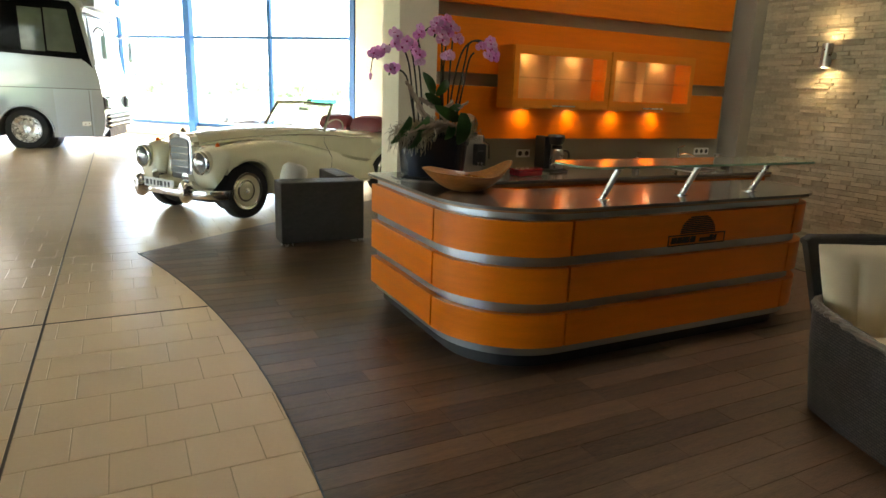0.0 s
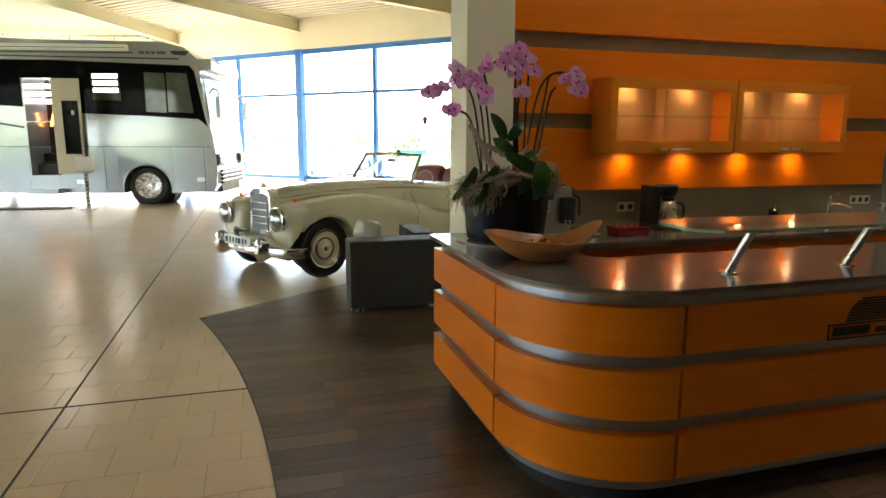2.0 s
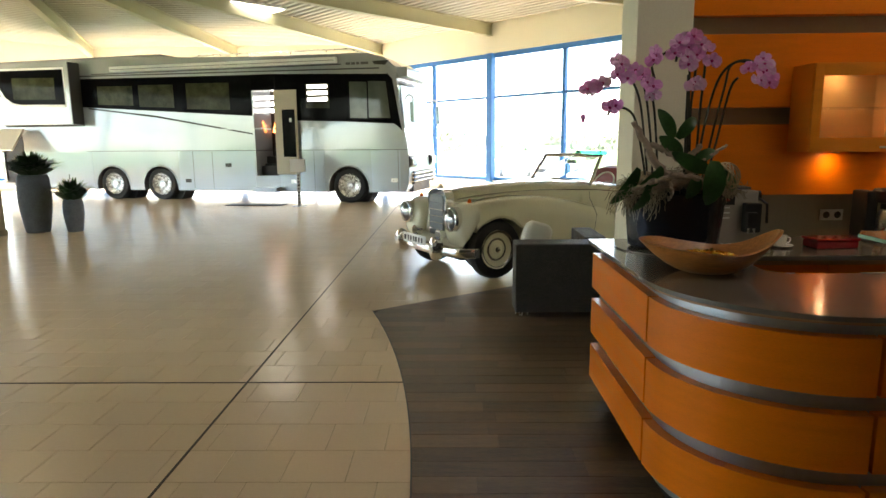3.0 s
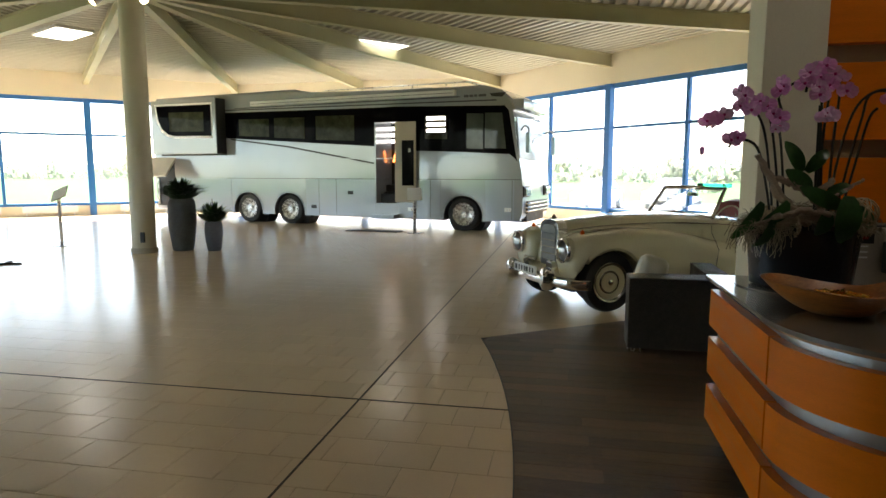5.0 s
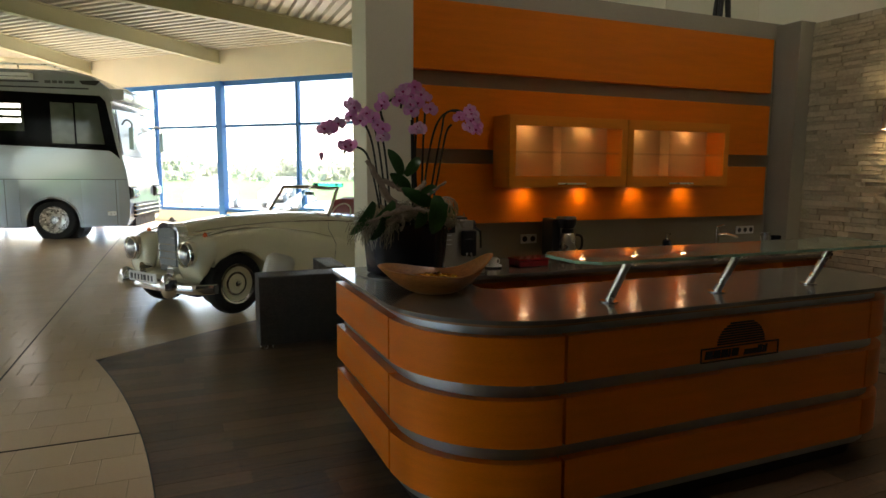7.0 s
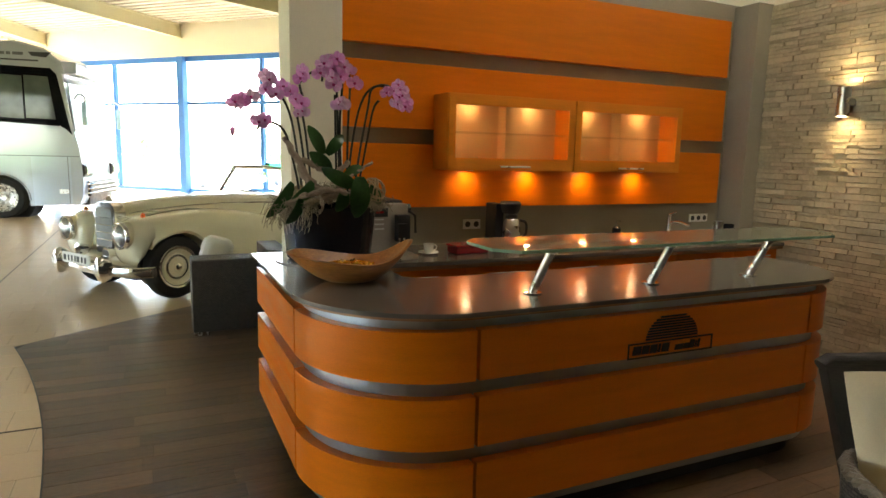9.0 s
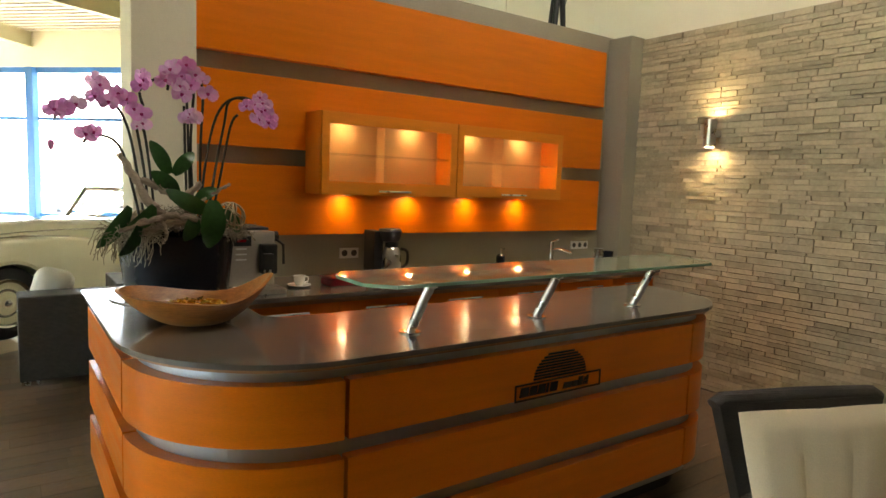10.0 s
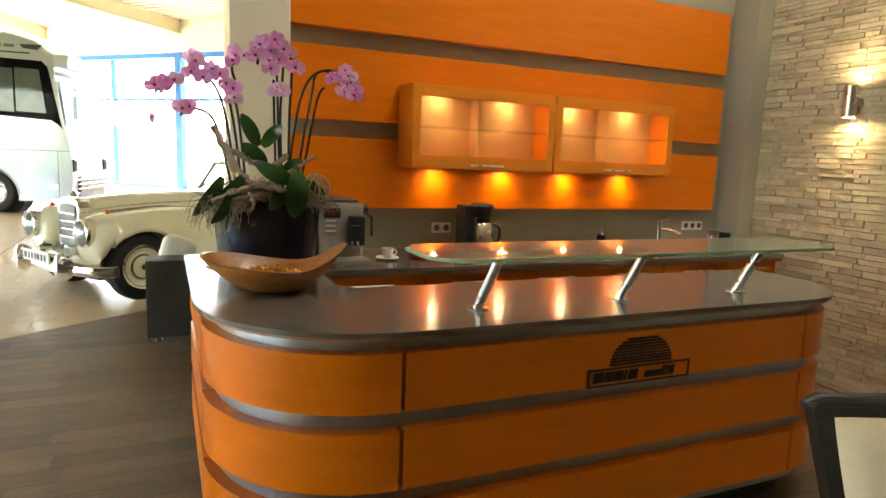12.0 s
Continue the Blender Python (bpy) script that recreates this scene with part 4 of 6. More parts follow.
for sgn in (-1, 1):
    nose = []
    for x, grow in ((-0.60, 0.28), (-0.595, 0.50), (-0.575, 0.74), (-0.54, 0.91), (-0.49, 0.98), (-0.44, 1.0), (-0.40, 1.0)):
        w, mid = 0.5 * (wing_out(x) - 0.25), 0.5 * (wing_out(x) + 0.25)
        z0, z1 = arch_edge(x, 0.36), wing_top(max(x, -0.5)) - 0.004
        zc = 0.62
        nose.append(super_ring(x, sgn * mid, w * (0.25 + 0.75 * grow), zc + (z0 - zc) * grow, zc + (z1 - zc) * grow, 3.0, 30))
    part("front_fender", loft_bm(nose), M["carcream"], car, smooth=True)
    part("rear_fender", fender(sgn, 2.05, 3.75, rear_top, HUB_R, 0.15, 0.66), M["carcream"], car, smooth=True)
    part("sill_trim", box_bm(0.4, 2.2, sgn * 0.80 - 0.02, sgn * 0.80 + 0.02, 0.25, 0.275, 0.008), M["chrome"], car)
    hl = part("headlight", loft_bm([super_ring(x, sgn * 0.535, r, 0.705 - r, 0.705 + r, 2, 28) for x, r in ((-0.64, 0.132), (-0.58, 0.138), (-0.50, 0.132), (-0.38, 0.10))]), M["carcream"], car, "round headlight in an ivory bowl", smooth=True)
    bm = lathe_bm([(0.106, 0.0), (0.110, 0.014), (0.120, 0.010), (0.123, -0.02)], 28)
    bm.transform(Matrix.Translation((-0.642, sgn * 0.535, 0.705)) @ Matrix.Rotation(radians(-90), 4, "Y") @ Matrix.Scale(1.14, 4))
    part("ring", bm, M["chrome"], hl, "slim chrome ring", smooth=True)
    part("inner_apron", loft_bm([super_ring(x, sgn * 0.30, w, 0.36, z, 3, 18) for x, w, z in ((-0.50, 0.08, 0.58), (-0.48, 0.13, 0.70), (-0.455, 0.155, 0.79), (-0.42, 0.17, 0.85), (-0.38, 0.17, 0.88))]), M["carcream"], car, smooth=True)
    bm = lathe_bm([(0.0, 0.045), (0.05, 0.038), (0.09, 0.018), (0.107, 0.004)], 24)
    bm.transform(Matrix.Translation((-0.650, sgn * 0.535, 0.705)) @ Matrix.Rotation(radians(-90), 4, "Y") @ Matrix.Scale(1.14, 4))
    part("lens", bm, M["lamp_lens"], hl, "ribbed glass lens", smooth=True)
    part("fog_light", cyl_bm((-0.66, sgn * 0.28, 0.50), (-0.55, sgn * 0.28, 0.50), 0.066, 0.04, 20), M["chrome"], car, "small chrome fog light", smooth=True)
    part("indicator", lathe_bm([(0.0, 0.05), (0.022, 0.03), (0.024, 0.0), (0, -0.02)], 12, (-0.40, sgn * 0.56, 0.885)), M["amber"], car, "orange fender indicator", smooth=True)
    part("fender_trim", tube_bm(spline([(-0.37, sgn * 0.565, 0.892), (-0.1, sgn * 0.63, 0.939), (0.2, sgn * 0.645, 0.940), (0.55, sgn * 0.645, 0.918)], 5), 0.009, 6), M["chrome"], car)
    part("bumper_guard", loft_bm([super_ring(x, sgn * 0.42, 0.05, 0.23 + d, 0.52 - d, 2.4, 14) for x, d in ((-0.84, 0.07), (-0.82, 0.02), (-0.77, 0.0), (-0.70, 0.03))]), M["chrome"], car, "tall chrome bumper guard", smooth=True)
    part("side_trim", tube_bm([(x, sgn * (bonnet_half(x) + 0.003), bonnet_top(x) - 0.105) for x in (-0.34, -0.1, 0.3, 0.7, 1.1, 1.5, 1.9, 2.4)], 0.009, 6), M["chrome"], car)
part("apron", loft_bm([super_ring(x, 0, 0.52, z0, z1, 4) for x, z0, z1 in ((-0.55, 0.37, 0.42), (-0.52, 0.34, 0.46), (-0.47, 0.32, 0.50), (-0.38, 0.32, 0.60))]), M["carcream"], car, "ivory front apron", smooth=True)
part("door_seam", tube_bm([(1.30, -0.755, 0.34), (1.31, -0.813, 0.40), (1.33, -0.814, 0.56), (1.36, -0.80, 0.66), (1.38, -0.70, 0.78), (1.39, -0.635, 0.85), (1.40, -0.622, 0.93)][1:], 0.003, 6), M["darkgrey"], car)
# grille: chrome shell, grid behind
gr = part("grille_shell", plate_bm([(-0.19, 0.42), (-0.21, 0.92), (-0.18, 0.98), (-0.10, 1.015), (0.10, 1.015), (0.18, 0.98), (0.21, 0.92), (0.19, 0.42)], 0, 0.12), M["chrome"], car, "tall chrome radiator shell")
gr.matrix_local = Matrix(((0, 1, 0, -0.50), (1, 0, 0, 0), (0, 0, 1, 0), (0, 0, 0, 1)))
part("grille_core", plate_bm([(-0.15, 0.45), (-0.16, 0.90), (-0.145, 0.935), (-0.08, 0.955), (0.08, 0.955), (0.145, 0.935), (0.16, 0.90), (0.15, 0.45)], -0.012, 0.0), M["grid"], gr, "grey radiator grid")
for z in (0.53, 0.61, 0.69, 0.77, 0.85):
    part("grille_bar", box_bm(-0.165, 0.165, -0.02, -0.011, z, z + 0.006), M["chrome"], gr)
part("radiator_cap", lathe_bm([(0.0, 0.05), (0.015, 0.045), (0.03, 0.015), (0.05, 0.0), (0.05, -0.01), (0, -0.012)], 16, (-0.44, 0, 1.03)), M["chrome"], car, smooth=True)
# bumper
bp = spline([(-0.46, -0.82, 0.34), (-0.62, -0.70, 0.34), (-0.74, -0.38, 0.345), (-0.77, 0, 0.35), (-0.74, 0.38, 0.345), (-0.62, 0.70, 0.34), (-0.46, 0.82, 0.34)], 6)
bm = bmesh.new()
rings = []
for i, p in enumerate(bp):
    rings.append([(p.x + dx, p.y, p.z + dz) for dx, dz in ((0.02, -0.055), (-0.015, -0.045), (-0.028, 0), (-0.015, 0.045), (0.02, 0.055), (0.03, 0))])
part("bumper", loft_bm(rings), M["chrome"], car, "curved chrome bumper", smooth=True)
pl = part("number_plate", box_bm(-0.825, -0.81, -0.27, 0.27, 0.385, 0.495, 0.004), M["white"], car, "white number plate with dark characters")
for i, wd in enumerate((0.03, 0.03, 0.05, 0.03, 0.03, 0.03, 0.05)):
    y = -0.21 + i * 0.066
    part("plate_bar", box_bm(-0.829, -0.826, y, y + wd, 0.41, 0.47), M["darkgrey"], pl)
# windscreen
ws = [(1.43, -0.60, 1.02), (1.66, -0.54, 1.375), (1.66, 0.54, 1.375), (1.43, 0.60, 1.02)]
wf = part("windscreen_frame", tube_bm(ws[:2] + [(1.62, 0.0, 1.385)] + ws[2:] + [(1.36, 0.0, 1.06), ws[0]], 0.026, 8), M["chrome"], car, "chrome windscreen frame", smooth=True)
part("windscreen", loft_bm([[(ws[0][0], ws[0][1], ws[0][2]), (1.37, 0, 1.06), (ws[3][0], ws[3][1], ws[3][2]), (1.38, 0, 1.06)], [(ws[1][0], ws[1][1], ws[1][2]), (1.625, 0, 1.38), (ws[2][0], ws[2][1], ws[2][2]), (1.635, 0, 1.38)]]), M["pane"], wf).visible_shadow = False
part("sun_visor", box_bm(1.68, 1.84, -0.48, -0.04, 1.385, 1.44, 0.02), M["teal"], car, "transparent green sun visor")
part("rear_view_mirror", box_bm(1.645, 1.665, -0.09, 0.09, 1.27, 1.32, 0.006), M["chrome"], car)
bm = bmesh.new()
for i in range(28):
    a, b = 2 * math.pi * i / 28, 2 * math.pi * (i + 1) / 28
    tube_bm([(1.93 + 0.08 * math.cos(a), -0.33 + 0.18 * math.sin(a), 1.0 + 0.15 * math.cos(a)), (1.93 + 0.08 * math.cos(b), -0.33 + 0.18 * math.sin(b), 1.0 + 0.15 * math.cos(b))], 0.011, 6, bm)
tube_bm([(1.93, -0.50, 1.0), (1.93, -0.16, 1.0)], 0.008, 6, bm)
part("steering_wheel", bm, M["beige"], car, smooth=True)
for y in (-0.33, 0.33):
    part("seat_back", loft_bm([super_ring(x, y, 0.29, 0.95, zt, 3.5, 18) for x, zt in ((2.68, 1.05), (2.73, 1.17), (2.85, 1.20), (2.92, 1.10))]), M["redleather"], car, "red leather seat back", smooth=True)
part("rear_bench", loft_bm([super_ring(x, 0, 0.62, 0.92, zt, 4, 18) for x, zt in ((3.05, 1.02), (3.1, 1.10), (3.3, 1.10), (3.4, 0.98))]), M["redleather"], car, "red folded hood cover", smooth=True)
part("wing_mirror", lathe_bm([(0, 0.03), (0.05, 0.02), (0.055, 0), (0.03, -0.02), (0, -0.03)], 16, (1.50, -0.70, 1.02)), M["chrome"], car, smooth=True)


def car_wheel(x, y):
    s = -1 if y < 0 else 1
    w = part("wheel", lathe_bm([(0.212, -0.075), (0.279, -0.085), (0.318, -0.07), (0.335, -0.03), (0.335, 0.03), (0.318, 0.07), (0.279, 0.085), (0.212, 0.075)], 36), M["rubber"], car, smooth=True)
    w.matrix_local = pose(x, y, 0.345, 90 if s < 0 else -90, 0, 0) @ Matrix.Diagonal((1.03, 1.03, 1, 1))
    part("rim", lathe_bm([(0.112, 0.055), (0.140, 0.03), (0.173, 0.045), (0.195, 0.07), (0.218, 0.078), (0.223, 0.06), (0.223, -0.05)], 36), M["carcream"], w, "ivory painted rim", smooth=True)
    part("hub_ring", lathe_bm([(0.108, 0.054), (0.118, 0.058), (0.130, 0.048)], 30), M["darkchrome"], w, smooth=True)
    part("trim_ring", lathe_bm([(0.204, 0.079), (0.218, 0.084), (0.226, 0.075)], 36), M["chrome"], w, smooth=True)
    # shade behind the trim ring, added as a dark ring
    part("rim_shadow", lathe_bm([(0.190, 0.067), (0.198, 0.074), (0.205, 0.0785)], 36), M["darkchrome"], w, "dark ring for the shade behind the trim ring", smooth=True)
    part("hub_badge", lathe_bm([(0.0, 0.081), (0.030, 0.079), (0.036, 0.075)], 20), M["chrome"], w, "round chrome hub badge", smooth=True)
    part("hub_cap", lathe_bm([(0.000, 0.078), (0.036, 0.076), (0.05, 0.068), (0.06, 0.073), (0.095, 0.062), (0.117, 0.045)], 30), M["carcream"], w, "ivory hub cap", smooth=True)


for x in (HUB_F, HUB_R):
    for y in (-0.67, 0.67):
        car_wheel(x, y)

# ---- hall furniture and fixtures ----
col = thing("round_column", "round cream column carrying the roof beams", "column", kind="structure")
part("shaft", lathe_bm([(0.225, 0.0), (0.225, 5.6)], 40, (-7.12, 11.72, 0)), M["cream"], col, smooth=True)
part("base_ring", lathe_bm([(0.225, 0.0), (0.25, 0.0), (0.25, 0.10), (0.226, 0.10)], 40, (-7.12, 11.72, 0)), M["beige"], col)
part("hub_plate", lathe_bm([(0.0, 4.86), (0.5, 4.86), (0.5, 4.92), (0.0, 4.92)], 32, (-7.12, 11.72, 0)), M["beam"], col)
part("socket_box", box_bm(-7.01, -6.93, 11.46, 11.50, 0.22, 0.42, 0.006), M["black"], col, "black socket box")
for i, (dx, dy) in enumerate(((-0.30, -0.35), (0.42, -0.30))):
    sp = thing("ceiling_spotlight", "white cylindrical spotlight on the beams by the column", "spotlight", "column spotlights")
    part("housing", cyl_bm((-7.12 + dx, 11.72 + dy, 4.84), (-7.12 + dx * 1.4, 11.72 + dy * 1.4, 4.67), 0.07, 0.085, 20), M["white"], sp, smooth=True)
    part("lens", cyl_bm((-7.12 + dx * 1.41, 11.72 + dy * 1.41, 4.667), (-7.12 + dx * 1.42, 11.72 + dy * 1.42, 4.662), 0.06, seg=16), M["bulb"], sp, "glowing warm lens")
    part("bracket", box_bm(-7.14 + dx, -7.10 + dx, 11.70 + dy, 11.74 + dy, 4.80, 4.86), M["white"], sp)
# skylight panels between beams
for (x, y, a, w, l) in ((-4.2, 18.25, 45, 0.6, 1.5), (-11.95, 15.45, -27, 0.85, 1.45)):
    z = ROOF_MID + (ROOF_EDGE - ROOF_MID) * (Vector((x - CX, y - CY)).length / INR) - 0.05
    s = thing("skylight", "bright rectangular skylight panel in the roof deck", "skylight", "roof skylights", pose(x, y, z, 0, 0, a), kind="structure")
    part("frame", box_bm(-l / 2 - 0.05, l / 2 + 0.05, -w / 2 - 0.05, w / 2 + 0.05, 0.0, 0.08, 0.006), M["white"], s)
    part("diffuser", box_bm(-l / 2, l / 2, -w / 2, w / 2, -0.012, -0.002), M["lit"], s, "glowing white diffuser")


def planter(x, y, h, r, spread, blades, leaf_len, seed):
    rnd = random.Random(seed)
    p = thing("planter", "ribbed grey planter with a bushy green plant", "planter", "planters by the column", pose(x, y, 0))
    prof = [(0.0, 0.0), (r * 0.68, 0.0), (r * 0.78, h * 0.1)]
    for i in range(1, 24):
        t = i / 24
        prof.append((r * (0.78 + 0.24 * math.sin(math.pi * min(1, t * 1.05) * 0.62)) - r * 0.22 * max(0, t - 0.55) - 0.006 * (i % 2), h * (0.1 + 0.9 * t)))
    prof += [(r * 0.80, h), (r * 0.70, h), (r * 0.68, h - 0.06), (0, h - 0.06)]
    part("pot", lathe_bm(prof, 36), M["terracotta"], p, "grey ribbed pot", smooth=True)
    bm = bmesh.new()
    for i in range(blades):
        a, out, up = rnd.uniform(0, 6.28), rnd.uniform(0.15, 1.0) * spread, rnd.uniform(0.4, 1.0) * leaf_len
        b = Vector((0.3 * r * math.cos(a), 0.3 * r * math.sin(a), h - 0.06))
        tip = Vector((out * math.cos(a), out * math.sin(a), h + up * (1.1 - 0.6 * out / spread)))
        mid = (b + tip) / 2 + Vector((0, 0, up * 0.25))
        side = Vector((-math.sin(a), math.cos(a), 0)) * rnd.uniform(0.02, 0.04)
        v = [bm.verts.new(q) for q in (b - side * 0.3, b + side * 0.3, mid + side, tip, mid - side)]
        bm.faces.new((v[0], v[1], v[2], v[4])), bm.faces.new((v[4], v[2], v[3]))
    tagged(part("foliage", bm, M["plantleaf"], p, "dense dark green leaves"), kind="stuff")
    return p


planter(-6.58, 12.2, 1.05, 0.28, 0.66, 620, 0.46, 3)
planter(-5.92, 12.25, 0.60, 0.18, 0.60, 240, 0.42, 4)
part("plant_stick", tube_bm([(-5.92, 12.25, 0.55), (-5.93, 12.25, 1.05)], 0.008, 6), M["darkgrey"])
tagged(bpy.data.objects["plant_stick"], "thin dark stick standing in the small planter", "stick")
st = thing("info_stand", "steel information stand with a slanted panel", "stand", m=pose(-9.6, 12.36, 0, 0, 0, 20))
part("base_plate", lathe_bm([(0, 0), (0.22, 0), (0.22, 0.012), (0, 0.018)], 28), M["steel"], st)
part("pole", box_bm(-0.03, 0.03, -0.02, 0.02, 0.015, 1.08, 0.006), M["steel"], st)
bm = box_bm(-0.16, 0.16, -0.22, 0.22, -0.015, 0.015, 0.005)
bm.transform(pose(0.02, 0, 1.12, 30, -25, 0))
part("panel", bm, M["white"], st, "white slanted sign panel")
st = thing("sign_stand", "small notice stand with a perforated pole beside the motorhome", "stand", m=pose(-2.8, 16.6, 0))
part("base_plate", box_bm(-0.16, 0.16, -0.14, 0.14, 0, 0.012, 0.004), M["steel"], st)
pole = part("pole", box_bm(-0.04, 0.04, -0.02, 0.02, 0.012, 0.86, 0.004), M["steel"], st)
for i in range(9):
    part("slot", box_bm(-0.018, 0.018, -0.024, -0.0205, 0.08 + i * 0.085, 0.12 + i * 0.085), M["black"], pole)
part("panel", box_bm(-0.19, 0.19, -0.06, -0.021, 0.86, 1.18, 0.006), M["white"], st, "plain white notice box")
hatch = thing("floor_hatch", "dark metal floor plate in front of the motorhome door", "floor plate", m=pose(-4.02, 17.0, 0, 0, 0, -6))
part("plate", box_bm(-0.75, 0.75, -0.22, 0.22, 0.001, 0.016, 0.004), M["darkgrey"], hatch)
bs = thing("stand_foot", "black cross foot of a display stand on the tiles", "stand", m=pose(-8.4, 9.75, 0, 0, 0, 20))
for a in (0, 90):
    bm = box_bm(-0.28, 0.28, -0.02, 0.02, 0.0, 0.03, 0.006)
    bm.transform(pose(0, 0, 0, 0, 0, a))
    part("bar", bm, M["black"], bs)
for k in (3, 4, 5):
    a, b = rim(k), rim(k + 1)
    L = (b - a).length
    for s0, s1 in ((0.5, 2.2), (2.8, 4.5)):
        r = thing("radiator", "low white panel radiator under the windows", "radiator", "radiators")
        part("panel", facet_box(a, b, s0, s1, -0.12, -0.05, 0.12, 0.36, bevel=0.012), M["white"], r)
        part("bracket", facet_box(a, b, s0 + 0.2, s0 + 0.24, -0.05, 0.0, 0.15, 0.32), M["white"], r)
        part("foot", facet_box(a, b, s0 + 0.1, s0 + 0.14, -0.10, -0.06, 0.0, 0.12), M["white"], r)
        part("foot", facet_box(a, b, s1 - 0.14, s1 - 0.1, -0.10, -0.06, 0.0, 0.12), M["white"], r)

# ---- armchair by the counter ----
ac = thing("armchair", "dark grey woven lounge seat standing on the planks", "armchair")
part("backrest", box_bm(1.63, 2.51, 6.37, 6.68, 0.035, 0.665, 0.018), M["woven"], ac)
part("arm", box_bm(2.31, 2.51, 6.682, 7.38, 0.035, 0.68, 0.018), M["woven"], ac)
part("seat", box_bm(1.88, 2.308, 6.682, 7.38, 0.035, 0.30, 0.012), M["woven"], ac)
part("seat_cushion", box_bm(1.87, 2.305, 6.685, 7.38, 0.302, 0.44, 0.04), M["darkgrey"], ac, "dark seat cushion")
for x, y in ((1.70, 6.43), (2.45, 6.43), (1.95, 7.32), (2.45, 7.32)):
    part("foot", box_bm(x - 0.06, x + 0.06, y - 0.05, y + 0.05, 0.0, 0.034), M["steel"], ac)


def cushion_bm(w, h, t, n=10, soft=0.13):
    bm = bmesh.new()
    grid = {}
    for s in (1, -1):
        for i in range(n + 1):
            for j in range(n + 1):
                u, v = i / n * 2 - 1, j / n * 2 - 1
                d = (1 - u ** 4) * (1 - v ** 4)
                if d < 1e-6 and s < 0:
                    grid[s, i, j] = grid[1, i, j]
                    continue
                p = 1 - 0.03 * (1 - abs(u)) * abs(v) - 0.03 * (1 - abs(v)) * abs(u) - soft * (abs(u) * abs(v)) ** 3
                grid[s, i, j] = bm.verts.new((u * w / 2 * p, s * t / 2 * d ** 0.5, v * h / 2 * p))
        for i in range(n):
            for j in range(n):
                q = [grid[s, i, j], grid[s, i + 1, j], grid[s, i + 1, j + 1], grid[s, i, j + 1]]
                bm.faces.new(q if s > 0 else q[::-1])
    return bm


pw = part("pillow", cushion_bm(0.29, 0.31, 0.24, 10, 0.22), M["pillow"], None, smooth=True)
pw.matrix_world = pose(1.87, 6.82, 0.66, -12, 16, -6)
tagged(pw, "white square pillow leaning in the armchair", "pillow")

# ---- wicker chair beside the counter ----
ch = thing("wicker_chair", "dark wicker tub chair with quilted cream back cushion", "chair", m=pose(3.60, 1.63, -0.02, 0, 0, -21.6))
# local x along the back, +y behind
tub = [(-0.34, -0.50), (-0.35, -0.1), (-0.34, 0.08)] + arc(-0.17, 0.14, 0.17, 175, 95, 5) + arc(0.17, 0.14, 0.17, 85, 5, 5) + [(0.34, 0.08), (0.35, -0.1), (0.34, -0.50)]
part("seat_base", prism_bm([(-0.22, -0.32), (0.22, -0.32), (0.22, 0.20), (-0.22, 0.20)], 0.12, 0.38), M["wicker"], ch)
rings = []
for x, y in tub:
    rise = 0.55 + 0.07 * max(0.0, (y + 0.50) / 0.81)
    ring = [(x * f, y * f + 0.02, z) for z, f in ((0.05, 0.84), (0.22, 0.90), (0.40, 0.96), (rise, 1.0))]
    rings.append(ring + [(x * (f - 0.09), y * (f - 0.09) + 0.02, z) for z, f in ((rise, 1.0), (0.40, 0.97), (0.05, 0.86))])
side = part("side", loft_bm(rings), M["wicker"], ch, "flared wicker tub", smooth=True)
for k, r in ((0, 0.017), (1, 0.017)):
    pts = []
    for i in range(len(tub) * 6):
        a, b = tub[i // 6], tub[min(i // 6 + 1, len(tub) - 1)]
        x, y = a[0] + (b[0] - a[0]) * (i % 6) / 6, a[1] + (b[1] - a[1]) * (i % 6) / 6
        wob = math.sin(i * 1.1 + 3.14 * k)
        pts.append((x * (0.955 + 0.03 * wob), y * (0.955 + 0.03 * wob) + 0.02, 0.56 + 0.07 * max(0.0, (y + 0.50) / 0.81) + 0.008 * math.cos(i * 1.1 + 3.14 * k)))
    part("rim_strand", tube_bm(pts, r, 6), M["braid"], side, "braided wicker strand", smooth=True)
part("backrest", loft_bm([[(-o, y, z), (o, y, z), (o, y + 0.05, z), (-o, y + 0.05, z)] for z, o, y in ((0.30, 0.20, 0.255), (0.5, 0.235, 0.29), (0.93, 0.325, 0.36))]), M["wicker_fine"], ch)
part("top_rail", tube_bm([(-0.325, 0.385, 0.915), (-0.30, 0.388, 0.933), (0, 0.39, 0.938), (0.30, 0.388, 0.933), (0.325, 0.385, 0.915)], 0.028, 10), M["wicker_fine"], ch, smooth=True)
bm = cushion_bm(0.63, 0.57, 0.09, 18, 0.02)
for v in bm.verts:
    v.co.y *= 0.72 + 0.28 * min(1, abs(math.sin(math.pi * (v.co.x / 0.63 + 0.5) * 3)) * 2.2)
for v in bm.verts:
    v.co.x *= 0.84 + 0.55 * v.co.z
bm.transform(pose(0, 0.258, 0.65, -8, 0, 0))
part("back_cushion", bm, M["cushion"], ch, "quilted cream back cushion", smooth=True)
bm = cushion_bm(0.44, 0.54, 0.10)
bm.transform(pose(0, -0.05, 0.425, 90, 0, 0))
part("seat_cushion", bm, M["cushion"], ch, "cream seat cushion", smooth=True)
for sx in (-0.15, 0.15):
    for y in (-0.29, 0.24):
        part("foot", cyl_bm((sx, y, 0), (sx, y, 0.12), 0.018, seg=10), M["steel"], ch)

